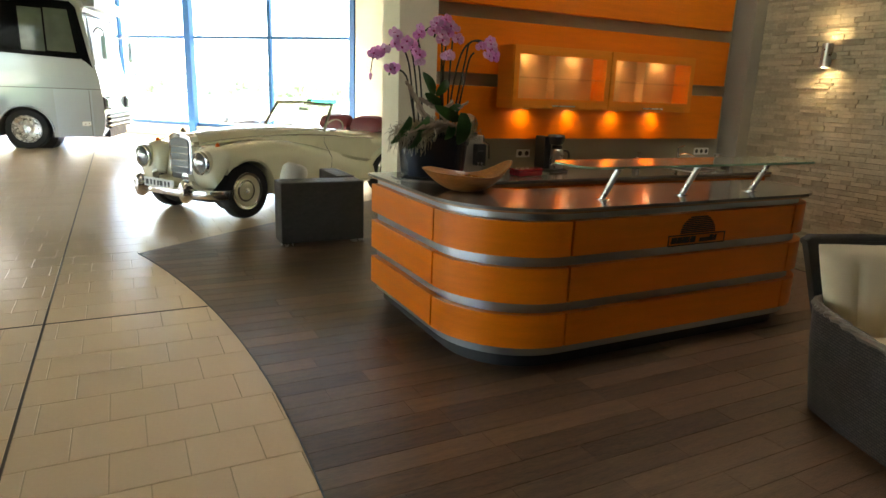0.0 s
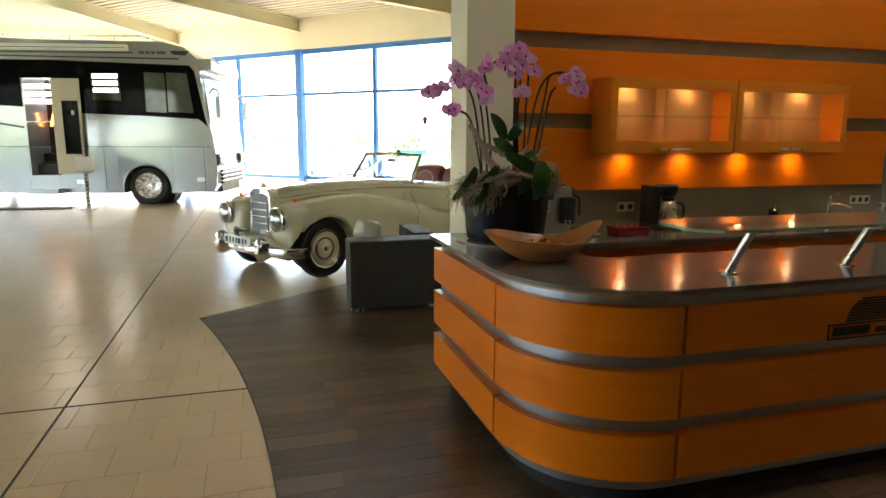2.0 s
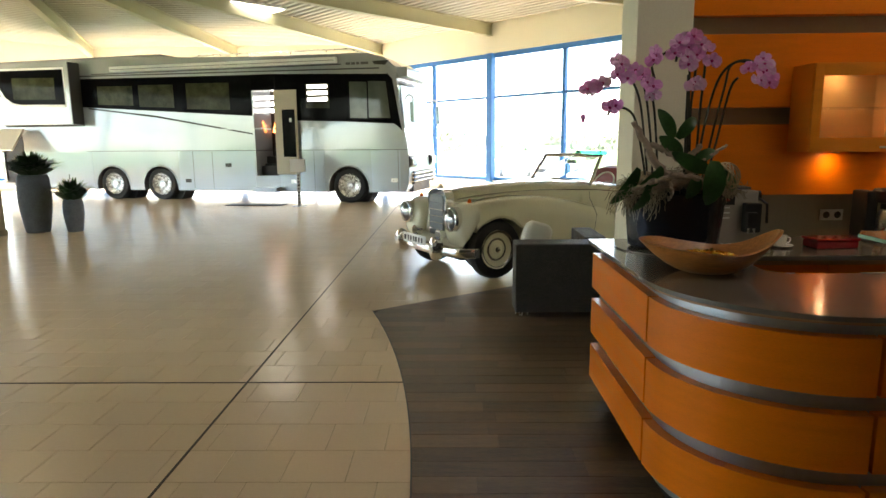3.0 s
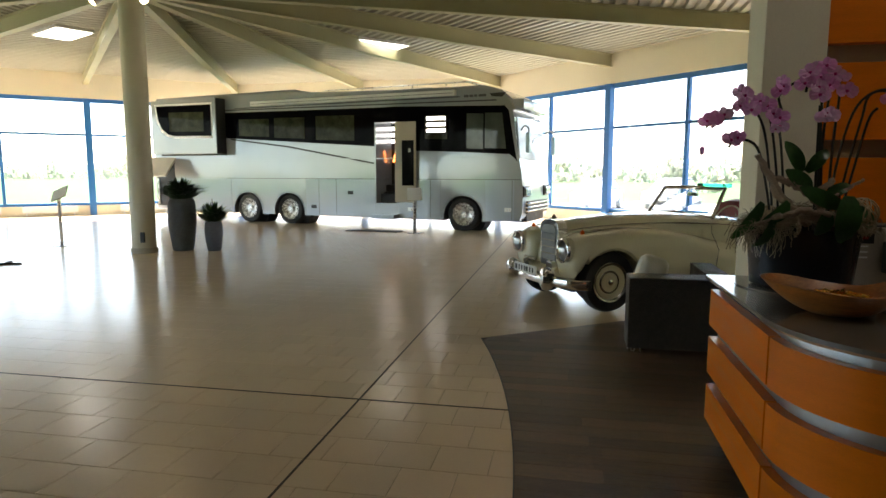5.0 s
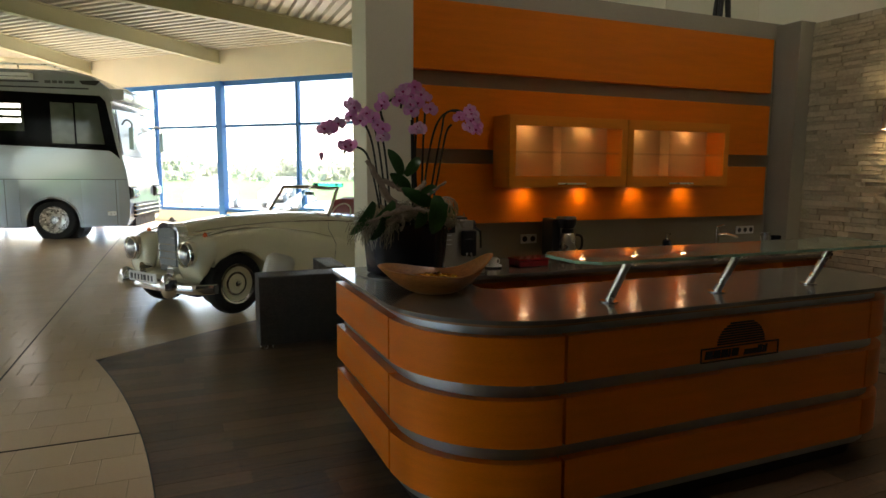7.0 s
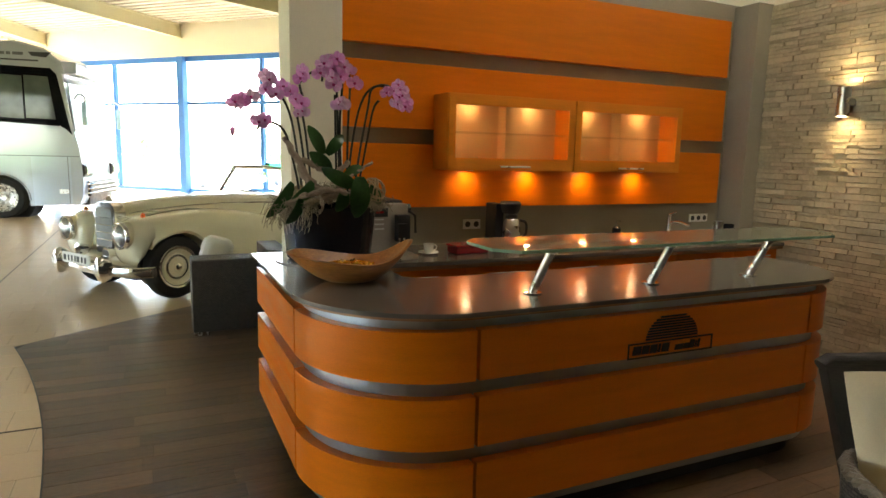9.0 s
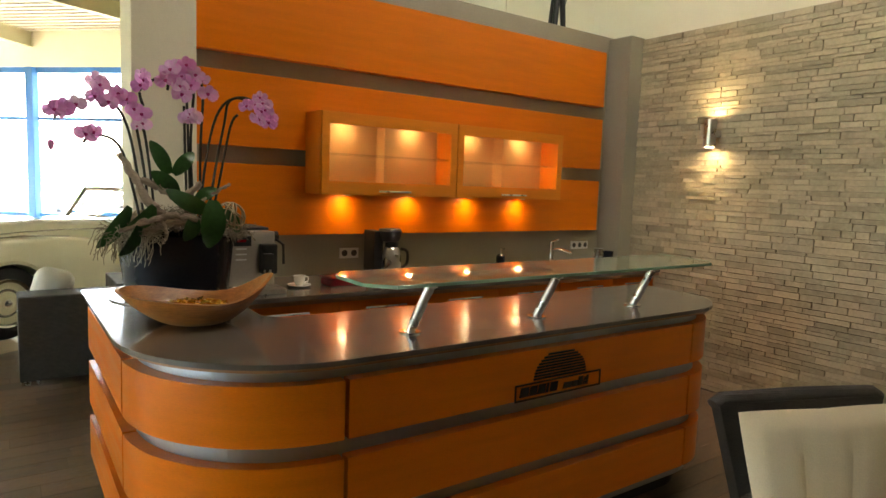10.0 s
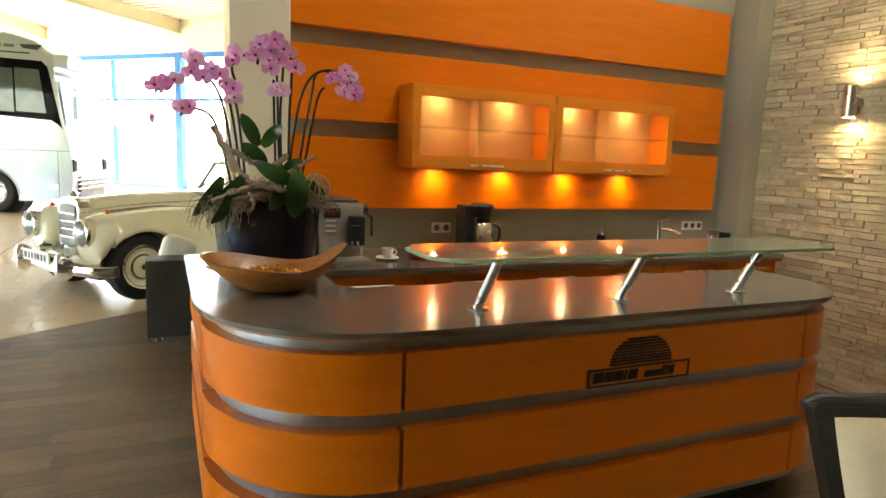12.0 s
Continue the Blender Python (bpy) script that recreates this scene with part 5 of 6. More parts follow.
# ---- things on the counter ----
rnd = random.Random(11)
orch = thing("orchid_arrangement", "pink orchids with driftwood and moss in a black oval pot", "flower arrangement", m=pose(2.25, 4.2, 1.001))
part("tray", lathe_bm([(0, 0), (0.30, 0), (0.30, 0.006), (0, 0.006)], 40), M["stone_top"], orch, "thin dark stone tray")
bm = lathe_bm([(0, 0.008), (0.215, 0.008), (0.235, 0.02), (0.262, 0.30), (0.255, 0.305), (0.245, 0.30), (0.24, 0.27), (0, 0.27)], 48)
bm.transform(Matrix.Diagonal((1.0, 0.82, 1, 1)))
part("pot", bm, M["pot"], orch, "glossy black pot", smooth=True)
bm = bmesh.new()
clumps = [(rnd.uniform(0, 6.28), 0.27 * math.sqrt(rnd.random())) for k in range(26)] + [(3.3, 0.27), (3.7, 0.28), (4.1, 0.27), (3.5, 0.25), (5.6, 0.27), (0.2, 0.26)]
for i in range(2600):
    k = rnd.randrange(len(clumps))
    a, q = clumps[k]
    p = Vector((q * math.cos(a) + rnd.gauss(0, 0.03), 0.82 * q * math.sin(a) + rnd.gauss(0, 0.03), 0.285 + 0.075 * (1 - (q / 0.285) ** 2) + abs(rnd.gauss(0, 0.022))))
    shaggy = k in (26, 27, 28, 29) and rnd.random() < 0.45
    pts = [p]
    d = Vector((rnd.uniform(-1, 1), rnd.uniform(-1, 1), rnd.uniform(-0.5, 0.7))).normalized() * 0.011
    for j in range(7 if shaggy else 5):
        pts.append(pts[-1] + d)
        d = (d + Vector((rnd.uniform(-1, 1), rnd.uniform(-1, 1), rnd.uniform(-0.9, 0.9) - (0.9 if shaggy else 0.1))) * 0.010)
        d = d.normalized() * min(d.length, 0.022 if shaggy else 0.012)
    tube_bm(pts, 0.0017, 3, bm)
tagged(part("moss", bm, M["moss"], orch, "dry curly moss"), kind="stuff")
for cx, cy, cz, r in ((0.215, -0.11, 0.385, 0.072), (-0.17, -0.02, 0.36, 0.05)):
    ball = part("rattan_ball", lathe_bm([(0, -0.6 * r), (0.5 * r, -0.3 * r), (0.6 * r, 0), (0.5 * r, 0.3 * r), (0, 0.6 * r)], 12, (cx, cy, cz)), M["moss"], orch, "small woven rattan ball")
    for i in range(16):
        q = Matrix.Rotation(rnd.uniform(0, 6.28), 4, "X") @ Matrix.Rotation(rnd.uniform(0, 6.28), 4, "Y")
        part("strand", tube_bm([Vector((cx, cy, cz)) + q @ Vector((r * math.cos(t * 0.4488), r * math.sin(t * 0.4488), 0)) for t in range(15)], 0.0035, 4), M["rattan"], ball)


def leaf_bm(length, width, droop):
    bm = bmesh.new()
    rows = []
    n = 8
    for i in range(n + 1):
        t = i / n
        w = width * (max(0.0, math.sin(math.pi * (0.06 + 0.93 * t))) ** 0.55) / 2
        z = 0.35 * length * math.sin(t * 1.6) - droop * length * t * t
        rows.append([bm.verts.new((t * length, -w, z + 0.25 * w)), bm.verts.new((t * length, 0, z)), bm.verts.new((t * length, w, z + 0.25 * w))])
    for a, b in zip(rows, rows[1:]):
        bm.faces.new((a[0], a[1], b[1], b[0])), bm.faces.new((a[1], a[2], b[2], b[1]))
    bmesh.ops.solidify(bm, geom=bm.faces[:], thickness=0.002)
    return bm


# leaves: root (x, z), tip (x, z), depth, width
for x0, z0, x1, z1, y, w in ((-0.06, 0.58, -0.14, 0.745, -0.10, 0.085), (-0.04, 0.58, 0.06, 0.70, -0.11, 0.08), (-0.03, 0.50, -0.15, 0.60, -0.15, 0.09), (0.09, 0.42, -0.11, 0.515, -0.21, 0.095), (0.10, 0.47, 0.085, 0.225, -0.245, 0.135), (-0.22, 0.43, -0.36, 0.22, -0.08, 0.085), (-0.14, 0.44, -0.25, 0.325, -0.20, 0.095), (-0.20, 0.36, -0.28, 0.20, -0.20, 0.075), (0.16, 0.42, 0.27, 0.30, -0.14, 0.08), (0.02, 0.40, -0.02, 0.27, -0.235, 0.09), (0.05, 0.46, 0.17, 0.53, -0.12, 0.075)):
    l = 0.9 * math.hypot(x1 - x0, z1 - z0)
    bm = leaf_bm(l, 0.80 * w, 0.5)
    bm.transform(pose(x0, y, z0, 0, -math.degrees(math.atan2(z1 - z0, x1 - x0)), 0) @ pose(0, 0, 0, rnd.uniform(65, 95), 0, 0))
    part("leaf", bm, M["leaf"], orch, "glossy green orchid leaf", smooth=True)
for pts, r in (([(-0.26, -0.10, 0.66), (-0.20, -0.12, 0.56), (-0.12, -0.15, 0.53), (-0.04, -0.17, 0.47), (0.02, -0.16, 0.40), (0.05, -0.12, 0.32)], 0.017), ([(-0.20, -0.12, 0.56), (-0.16, -0.15, 0.46), (-0.10, -0.17, 0.40), (-0.03, -0.14, 0.33)], 0.020), ([(-0.22, -0.16, 0.30), (-0.10, -0.22, 0.36), (0.0, -0.22, 0.38), (0.09, -0.2, 0.36)], 0.018), ([(0.02, -0.16, 0.40), (0.09, -0.14, 0.47), (0.17, -0.12, 0.52), (0.22, -0.1, 0.54)], 0.008), ([(-0.27, -0.16, 0.33), (-0.18, -0.22, 0.37), (-0.08, -0.24, 0.40), (0.03, -0.25, 0.385)], 0.014), ([(-0.12, -0.23, 0.38), (-0.10, -0.245, 0.33), (-0.115, -0.25, 0.28)], 0.009), ([(-0.06, -0.15, 0.50), (0.0, -0.16, 0.49), (0.07, -0.15, 0.54)], 0.013)):
    sp = spline(pts, 6)
    rad = [1.1 * r * (0.6 + 0.4 * math.sin(math.pi * (i + 3) / (len(sp) + 6))) * rnd.uniform(0.75, 1.25) for i in range(len(sp))]
    part("driftwood", tube_bm([p + Vector((rnd.uniform(-.004, .004), rnd.uniform(-.004, .004), rnd.uniform(-.006, .006))) for p in sp], rad, 8), M["driftwood"], orch, "gnarled grey driftwood", smooth=True)
# stems and blooms: (root, points on the way, blooms)
petal_mesh = bmesh.new()
for ang, w, l, b in ((90, 0.036, 0.040, 0), (215, 0.03, 0.040, 0), (325, 0.03, 0.040, 0), (5, 0.052, 0.046, 0.006), (175, 0.052, 0.046, 0.006)):
    c, s = math.cos(radians(ang)), math.sin(radians(ang))
    mid = petal_mesh.verts.new((0, b, 0))
    edge = []
    for k in range(9):
        t = k / 8
        rr = l * math.sin(math.pi * (0.12 + 0.76 * t) if 0 else math.pi * t) ** 0.0
        u, v = l * (0.5 - 0.5 * math.cos(math.pi * 2 * t)), w / 2 * math.sin(math.pi * 2 * t)
        edge.append(petal_mesh.verts.new((u * c - v * s, b - 0.012 * (u / l) ** 2 + 0.004 * math.sin(k * 2.1), u * s + v * c)) if 0 < k < 8 else mid)
    for k in range(8):
        if edge[k] is not edge[k + 1] and mid not in (edge[k], edge[k + 1]):
            petal_mesh.faces.new((mid, edge[k], edge[k + 1]))
bmesh.ops.recalc_face_normals(petal_mesh, faces=petal_mesh.faces)
bloom_data = bpy.data.meshes.new("bloom")
petal_mesh.to_mesh(bloom_data)
petal_mesh.free()
bloom_data.materials.append(M["petal"])
heart = lathe_bm([(0, -0.018), (0.007, -0.012), (0.009, 0), (0.004, 0.006), (0, 0.008)], 8)
heart.transform(Matrix.Rotation(radians(90), 4, "X"))
heart_data = bpy.data.meshes.new("lip")
heart.to_mesh(heart_data)
heart.free()
heart_data.materials.append(M["petal_heart"])


def bloom(p, yaw, tilt, size):
    f = new("bloom", bloom_data)
    f.parent = orch
    f.matrix_local = pose(*p, tilt, rnd.uniform(-20, 20), yaw) @ Matrix.Scale(size, 4)
    h = new("lip", heart_data)
    h.parent = f


sprays = [
    ([(-0.14, 0.0, 0.28), (-0.17, 0.0, 0.55), (-0.22, -0.02, 0.80), (-0.30, -0.04, 0.90), (-0.42, -0.06, 0.87), (-0.50, -0.08, 0.80)], [(-0.42, -0.08, 0.86), (-0.47, -0.09, 0.84), (-0.50, -0.1, 0.83)]),
    ([(-0.12, -0.02, 0.28), (-0.15, -0.02, 0.60), (-0.20, -0.03, 0.86), (-0.28, -0.05, 0.95), (-0.35, -0.07, 0.93)], [(-0.33, -0.09, 0.95), (-0.30, -0.1, 0.88), (-0.35, -0.09, 0.90), (-0.26, -0.09, 0.92), (-0.34, -0.06, 0.97)]),
    ([(-0.10, -0.04, 0.28), (-0.13, -0.05, 0.60), (-0.16, -0.05, 0.80), (-0.22, -0.07, 0.90), (-0.25, -0.08, 0.88)], [(-0.23, -0.1, 0.90), (-0.20, -0.1, 0.86), (-0.17, -0.1, 0.84), (-0.165, -0.09, 0.80)]),
    ([(-0.16, -0.05, 0.28), (-0.20, -0.06, 0.50), (-0.26, -0.08, 0.70), (-0.36, -0.1, 0.74), (-0.40, -0.12, 0.70)], [(-0.36, -0.12, 0.745), (-0.39, -0.12, 0.735)]),
    ([(0.06, 0.0, 0.28), (0.05, 0.0, 0.70), (0.04, 0.0, 0.98), (0.0, -0.03, 1.06), (-0.10, -0.05, 1.01), (-0.17, -0.07, 0.95), (-0.16, -0.08, 0.88)], [(-0.03, -0.08, 1.07), (0.0, -0.09, 1.03), (-0.16, -0.09, 0.99), (-0.17, -0.08, 0.97)]),
    ([(0.08, 0.0, 0.28), (0.06, 0.0, 0.70), (0.07, -0.02, 1.0), (0.03, -0.05, 1.09), (-0.04, -0.08, 1.04), (-0.06, -0.09, 0.96)], [(-0.05, -0.1, 1.05), (-0.07, -0.1, 1.00), (0.02, -0.1, 1.08), (-0.01, -0.11, 0.98), (0.04, -0.1, 0.99), (0.0, -0.1, 0.945)]),
    ([(0.10, 0.0, 0.28), (0.10, -0.02, 0.70), (0.11, -0.03, 0.96), (0.08, -0.07, 1.04), (0.06, -0.09, 1.00)], [(0.06, -0.1, 1.04), (0.09, -0.1, 1.02), (0.115, -0.1, 0.96), (0.02, -0.12, 0.84), (0.04, -0.12, 0.845)]),
    ([(0.09, -0.03, 0.28), (0.11, -0.05, 0.6), (0.16, -0.07, 0.86), (0.24, -0.09, 0.955), (0.34, -0.1, 0.93), (0.42, -0.1, 0.86)], [(0.29, -0.12, 0.92), (0.33, -0.12, 0.93), (0.36, -0.13, 0.90)]),
    ([(0.12, -0.02, 0.28), (0.16, -0.05, 0.6), (0.20, -0.07, 0.84), (0.22, -0.08, 0.94), (0.30, -0.1, 0.96), (0.40, -0.1, 0.90)], [(0.38, -0.12, 0.91), (0.41, -0.12, 0.88), (0.34, -0.13, 0.86), (0.40, -0.12, 0.85), (0.37, -0.12, 0.94)]),
    ([(0.04, -0.02, 0.28), (0.03, -0.03, 0.6), (0.02, -0.05, 0.9)], []),
    ([(0.13, -0.03, 0.28), (0.18, -0.05, 0.55), (0.23, -0.06, 0.82), (0.26, -0.08, 0.88)], []),
]
for pts, blooms in sprays:
    part("stem", tube_bm(spline(pts, 5), 0.0064, 6), M["stem"], orch, smooth=True)
    for p in blooms:
        bloom(p, rnd.uniform(-45, 25), rnd.uniform(-25, 15), rnd.uniform(0.88, 1.15))
        if rnd.random() < 0.45:
            bloom([c + rnd.uniform(-0.03, 0.03) for c in p], rnd.uniform(-70, 60), rnd.uniform(-35, 30), rnd.uniform(0.6, 0.9))
bm = lathe_bm([(0, 0.02), (0.012, 0.012), (0.014, 0), (0.008, -0.02), (0, -0.03)], 8, (-0.515, -0.08, 0.69))
part("bud", bm, M["petal"], orch, "hanging pink bud", smooth=True)
part("bud_stalk", tube_bm([(-0.50, -0.08, 0.80), (-0.515, -0.08, 0.71)], 0.0025, 5), M["stem"], orch)

# olive wood bowl with gold sweets
bowl = thing("wooden_bowl", "rustic olive wood bowl with wavy rim", "bowl", m=pose(2.18, 3.555, 1.0, 0, 0, -16) @ Matrix.Scale(1.10, 4))
rows = []
for k in range(9):
    t = k / 8
    ring = []
    for i in range(40):
        a = 2 * math.pi * i / 40
        e = abs(math.cos(a)) ** 3
        rx, ry = 0.06 + 0.172 * t ** 0.75, 0.055 + 0.12 * t ** 0.75
        z = 0.094 * t ** 1.4 + (0.058 + 0.018 * math.cos(a)) * e * t ** 2 + 0.009 * math.sin(3 * a + 1) * t * t
        ring.append((rx * math.cos(a) * (1 + 0.14 * e * t), ry * math.sin(a) * (1 + 0.05 * math.sin(2 * a) * t), z))
    rows.append(ring)
for k in range(8, -1, -1):
    rows.append([(x * 0.95, y * 0.93, max(z * (0.98 if k == 8 else 0.95) + (0.010 if k < 8 else 0.004), 0.014)) for x, y, z in rows[k]])
part("shell", loft_bm(rows), M["olive"], bowl, smooth=True)
bm = bmesh.new()
for i in range(90):
    a, q = rnd.uniform(0, 6.28), math.sqrt(rnd.random())
    c = Vector((0.125 * q * math.cos(a), 0.085 * q * math.sin(a), 0.058 + 0.022 * (1 - q) + rnd.uniform(0, 0.012)))
    tmp = box_bm(-0.016, 0.016, -0.006, 0.006, -0.004, 0.004, 0.002)
    tmp.transform(Matrix.Translation(c) @ pose(0, 0, 0, rnd.uniform(-30, 30), rnd.uniform(-30, 30), rnd.uniform(0, 180)))
    join_bm(bm, tmp)
tagged(part("sweets", bm, M["gold"]), "heap of small gold-wrapped sweets in the wooden bowl", "sweets", kind="stuff").matrix_world = pose(2.18, 3.555, 1.0, 0, 0, -16) @ Matrix.Scale(1.10, 4)

# emblem on the counter front: striped dome over a framed bar
em = thing("emblem", "dark striped dome emblem over a framed bar on the counter", "emblem")
y0, y1 = 2.8375, 2.8415
for i in range(9):
    z = 0.79 + i * 0.0122
    hw = 0.155 * math.sqrt(max(0.02, 1 - ((z - 0.785) / 0.118) ** 2))
    part("stripe", box_bm(3.49 - hw, 3.49 + hw, y0, y1, z, z + 0.0082), M["logo"], em)
for x0, x1, z0, z1 in ((3.235, 3.745, 0.776, 0.783), (3.235, 3.745, 0.711, 0.718), (3.235, 3.242, 0.718, 0.776), (3.738, 3.745, 0.718, 0.776)):
    part("frame_bar", box_bm(x0, x1, y0, y1, z0, z1), M["logo"], em)
for x0, w in ((3.26, 0.048), (3.313, 0.042), (3.36, 0.042), (3.407, 0.014), (3.428, 0.044)):
    part("block", plate_bm([(x0, 0.728), (x0 + 0.008, 0.768), (x0 + w + 0.006, 0.768), (x0 + w, 0.728)], y0, y1), M["logo"], em)
for x0, w, h in ((3.51, 0.048, 0.026), (3.563, 0.032, 0.026), (3.60, 0.028, 0.04), (3.634, 0.010, 0.034), (3.65, 0.012, 0.04)):
    part("block", plate_bm([(x0, 0.728), (x0 + 0.006, 0.728 + h), (x0 + w + 0.006, 0.728 + h), (x0 + w, 0.728)], y0, y1), M["logo"], em)

# ---- kitchen things ----
M["tank"] = mat("blue_black_tank", (0.03, 0.045, 0.075), 0.12, var=0.3, scale=9, coat=0.4)
WZ = 0.9455
cm = thing("coffee_machine", "champagne and black automatic coffee machine", "coffee machine", m=pose(2.675, 4.56, WZ, 0, 0, 0))
part("body", box_bm(-0.10, 0.16, -0.08, 0.30, 0.0, 0.335, 0.015), M["machine"], cm)
part("side_panel", box_bm(-0.160, -0.101, -0.06, 0.29, 0.01, 0.325, 0.012), M["tank"], cm, "dark glossy side")
part("top_lid", box_bm(-0.10, 0.15, 0.0, 0.28, 0.336, 0.352, 0.006), M["darkgrey"], cm)
part("front_column", box_bm(0.065, 0.15, -0.15, -0.081, 0.10, 0.27, 0.012), M["black"], cm)
part("display", box_bm(-0.075, 0.02, -0.089, -0.081, 0.255, 0.31, 0.002), M["black"], cm)
part("readout", box_bm(-0.06, -0.01, -0.092, -0.0895, 0.278, 0.292), M["redplastic"], cm)
for z in (0.175, 0.205, 0.235):
    part("button", box_bm(-0.065, -0.005, -0.086, -0.081, z, z + 0.008), M["white"], cm)
part("spout", box_bm(0.055, 0.115, -0.19, -0.151, 0.13, 0.22, 0.008), M["black"], cm)
for x in (0.07, 0.10):
    part("nozzle", cyl_bm((x, -0.17, 0.10), (x, -0.17, 0.13), 0.007, seg=8), M["steel"], cm)
part("steam_pipe", tube_bm([(0.17, -0.06, 0.29), (0.20, -0.10, 0.26), (0.20, -0.11, 0.15)], 0.008, 8), M["black"], cm)
part("knob", cyl_bm((0.161, 0.0, 0.30), (0.20, 0.0, 0.30), 0.03, seg=20), M["black"], cm)
part("drip_tray", box_bm(-0.09, 0.17, -0.24, -0.081, 0.0, 0.03, 0.008), M["steel"], cm)

fm = thing("filter_coffee_maker", "black filter coffee maker with a steel thermos jug", "coffee maker", m=pose(3.70, 4.72, WZ))
part("base", box_bm(-0.10, 0.10, -0.12, 0.13, 0, 0.025, 0.01), M["black"], fm)
part("tower", box_bm(-0.10, -0.03, -0.02, 0.13, 0.026, 0.31, 0.012), M["black"], fm)
part("head", lathe_bm([(0, 0.24), (0.06, 0.24), (0.075, 0.27), (0.08, 0.31), (0.07, 0.325), (0, 0.325)], 24, (0.02, -0.02, 0)), M["black"], fm, smooth=True)
jug = part("jug", lathe_bm([(0, 0.027), (0.06, 0.027), (0.066, 0.05), (0.066, 0.14), (0.05, 0.19), (0.042, 0.20), (0, 0.20)], 28, (0.03, -0.03, 0)), M["steel"], fm, "steel thermos jug", smooth=True)
part("lid", lathe_bm([(0, 0.201), (0.044, 0.201), (0.044, 0.232), (0, 0.235)], 20, (0.03, -0.03, 0)), M["black"], jug)
part("handle", tube_bm(spline([(0.085, -0.06, 0.19), (0.13, -0.07, 0.17), (0.13, -0.07, 0.09), (0.09, -0.06, 0.06)], 4), 0.010, 8), M["black"], jug, smooth=True)
part("side_steel", box_bm(-0.032, 0.06, 0.0, 0.12, 0.245, 0.30, 0.006), M["steel"], fm)


def sockets(x, n, dark=0):
    s = thing("wall_socket", "white wall socket strip on the grey splashback", "socket", "wall sockets")
    part("plate", box_bm(x - 0.036 * n, x + 0.036 * n, 4.918, 4.9295, 1.05, 1.122, 0.003), M["white"], s)
    for i in range(n):
        cx = x - 0.036 * n + 0.036 + 0.072 * i
        bm = lathe_bm([(0, 0.0012), (0.020, 0.0012), (0.022, 0.0002)], 20)
        bm.transform(pose(cx, 4.9175, 1.086, 90, 0, 0))
        part("socket_well", bm, M["darkgrey"], s)


sockets(3.525, 2)
sockets(5.83, 3)
cup = thing("cup", "white cup on a saucer", "cup", m=pose(3.0, 4.52, WZ))
part("saucer", lathe_bm([(0, 0.0), (0.04, 0.0), (0.07, 0.012), (0.068, 0.015), (0.03, 0.006), (0, 0.006)], 28), M["porcelain"], cup, smooth=True)
part("bowl", lathe_bm([(0, 0.008), (0.022, 0.008), (0.032, 0.03), (0.036, 0.068), (0.033, 0.068), (0.028, 0.03), (0, 0.016)], 24), M["porcelain"], cup, smooth=True)
part("handle", tube_bm(spline([(0.034, 0, 0.058), (0.056, 0, 0.052), (0.052, 0, 0.028), (0.031, 0, 0.026)], 4), 0.004, 6), M["porcelain"], cup, smooth=True)
lb = thing("red_box", "flat dark red plastic box with clear lid", "box", m=pose(3.28, 4.50, WZ, 0, 0, 4))
part("tub", box_bm(-0.125, 0.125, -0.07, 0.07, 0, 0.045, 0.015), M["redplastic"], lb)
part("lid", box_bm(-0.13, 0.13, -0.075, 0.075, 0.046, 0.060, 0.006), M["redplastic"], lb)
sd = thing("soap_dispenser", "black soap dispenser with a chrome pump", "soap dispenser", m=pose(4.80, 4.80, WZ))
part("bottle", lathe_bm([(0, 0), (0.034, 0), (0.036, 0.01), (0.034, 0.09), (0.015, 0.105), (0, 0.105)], 20), M["pot"], sd, smooth=True)
part("pump", tube_bm([(0, 0, 0.1), (0, 0, 0.155), (-0.005, -0.045, 0.15)], 0.006, 8), M["chrome"], sd, smooth=True)
tp = thing("kitchen_tap", "chrome single-lever kitchen tap", "tap", m=pose(5.36, 4.80, WZ))
part("column", cyl_bm((0, 0, 0), (0, 0, 0.19), 0.022, 0.019, 18), M["chrome"], tp, smooth=True)
part("spout", tube_bm(spline([(0, 0, 0.12), (0.03, -0.08, 0.135), (0.06, -0.17, 0.11)], 5), 0.011, 10), M["chrome"], tp, smooth=True)
part("lever", tube_bm([(0, 0, 0.19), (0.03, -0.05, 0.215)], 0.007, 8), M["chrome"], tp, smooth=True)
sk = thing("sink", "steel inset sink in the worktop", "sink")
part("rim", box_bm(5.08, 5.60, 4.36, 4.76, 0.9455, 0.949, 0.001), M["steel"], sk)
# no hollow: a flat dark sheet stands for the shade in the basin
part("basin", box_bm(5.14, 5.54, 4.41, 4.71, 0.9492, 0.950), M["darkgrey"], sk)
for nm, x, mtl, h, r in (("steel_beaker", 5.86, "steel", 0.13, 0.042), ("black_beaker", 5.99, "pot", 0.10, 0.045)):
    o = part(nm, lathe_bm([(0, 0), (r, 0), (r, h), (r - 0.004, h), (r - 0.004, 0.01), (0, 0.01)], 24, (x, 4.72, WZ)), M[mtl], None, smooth=True)
    tagged(o, "brushed steel beaker on the worktop" if "steel" in nm else "small black beaker on the worktop", "beaker")

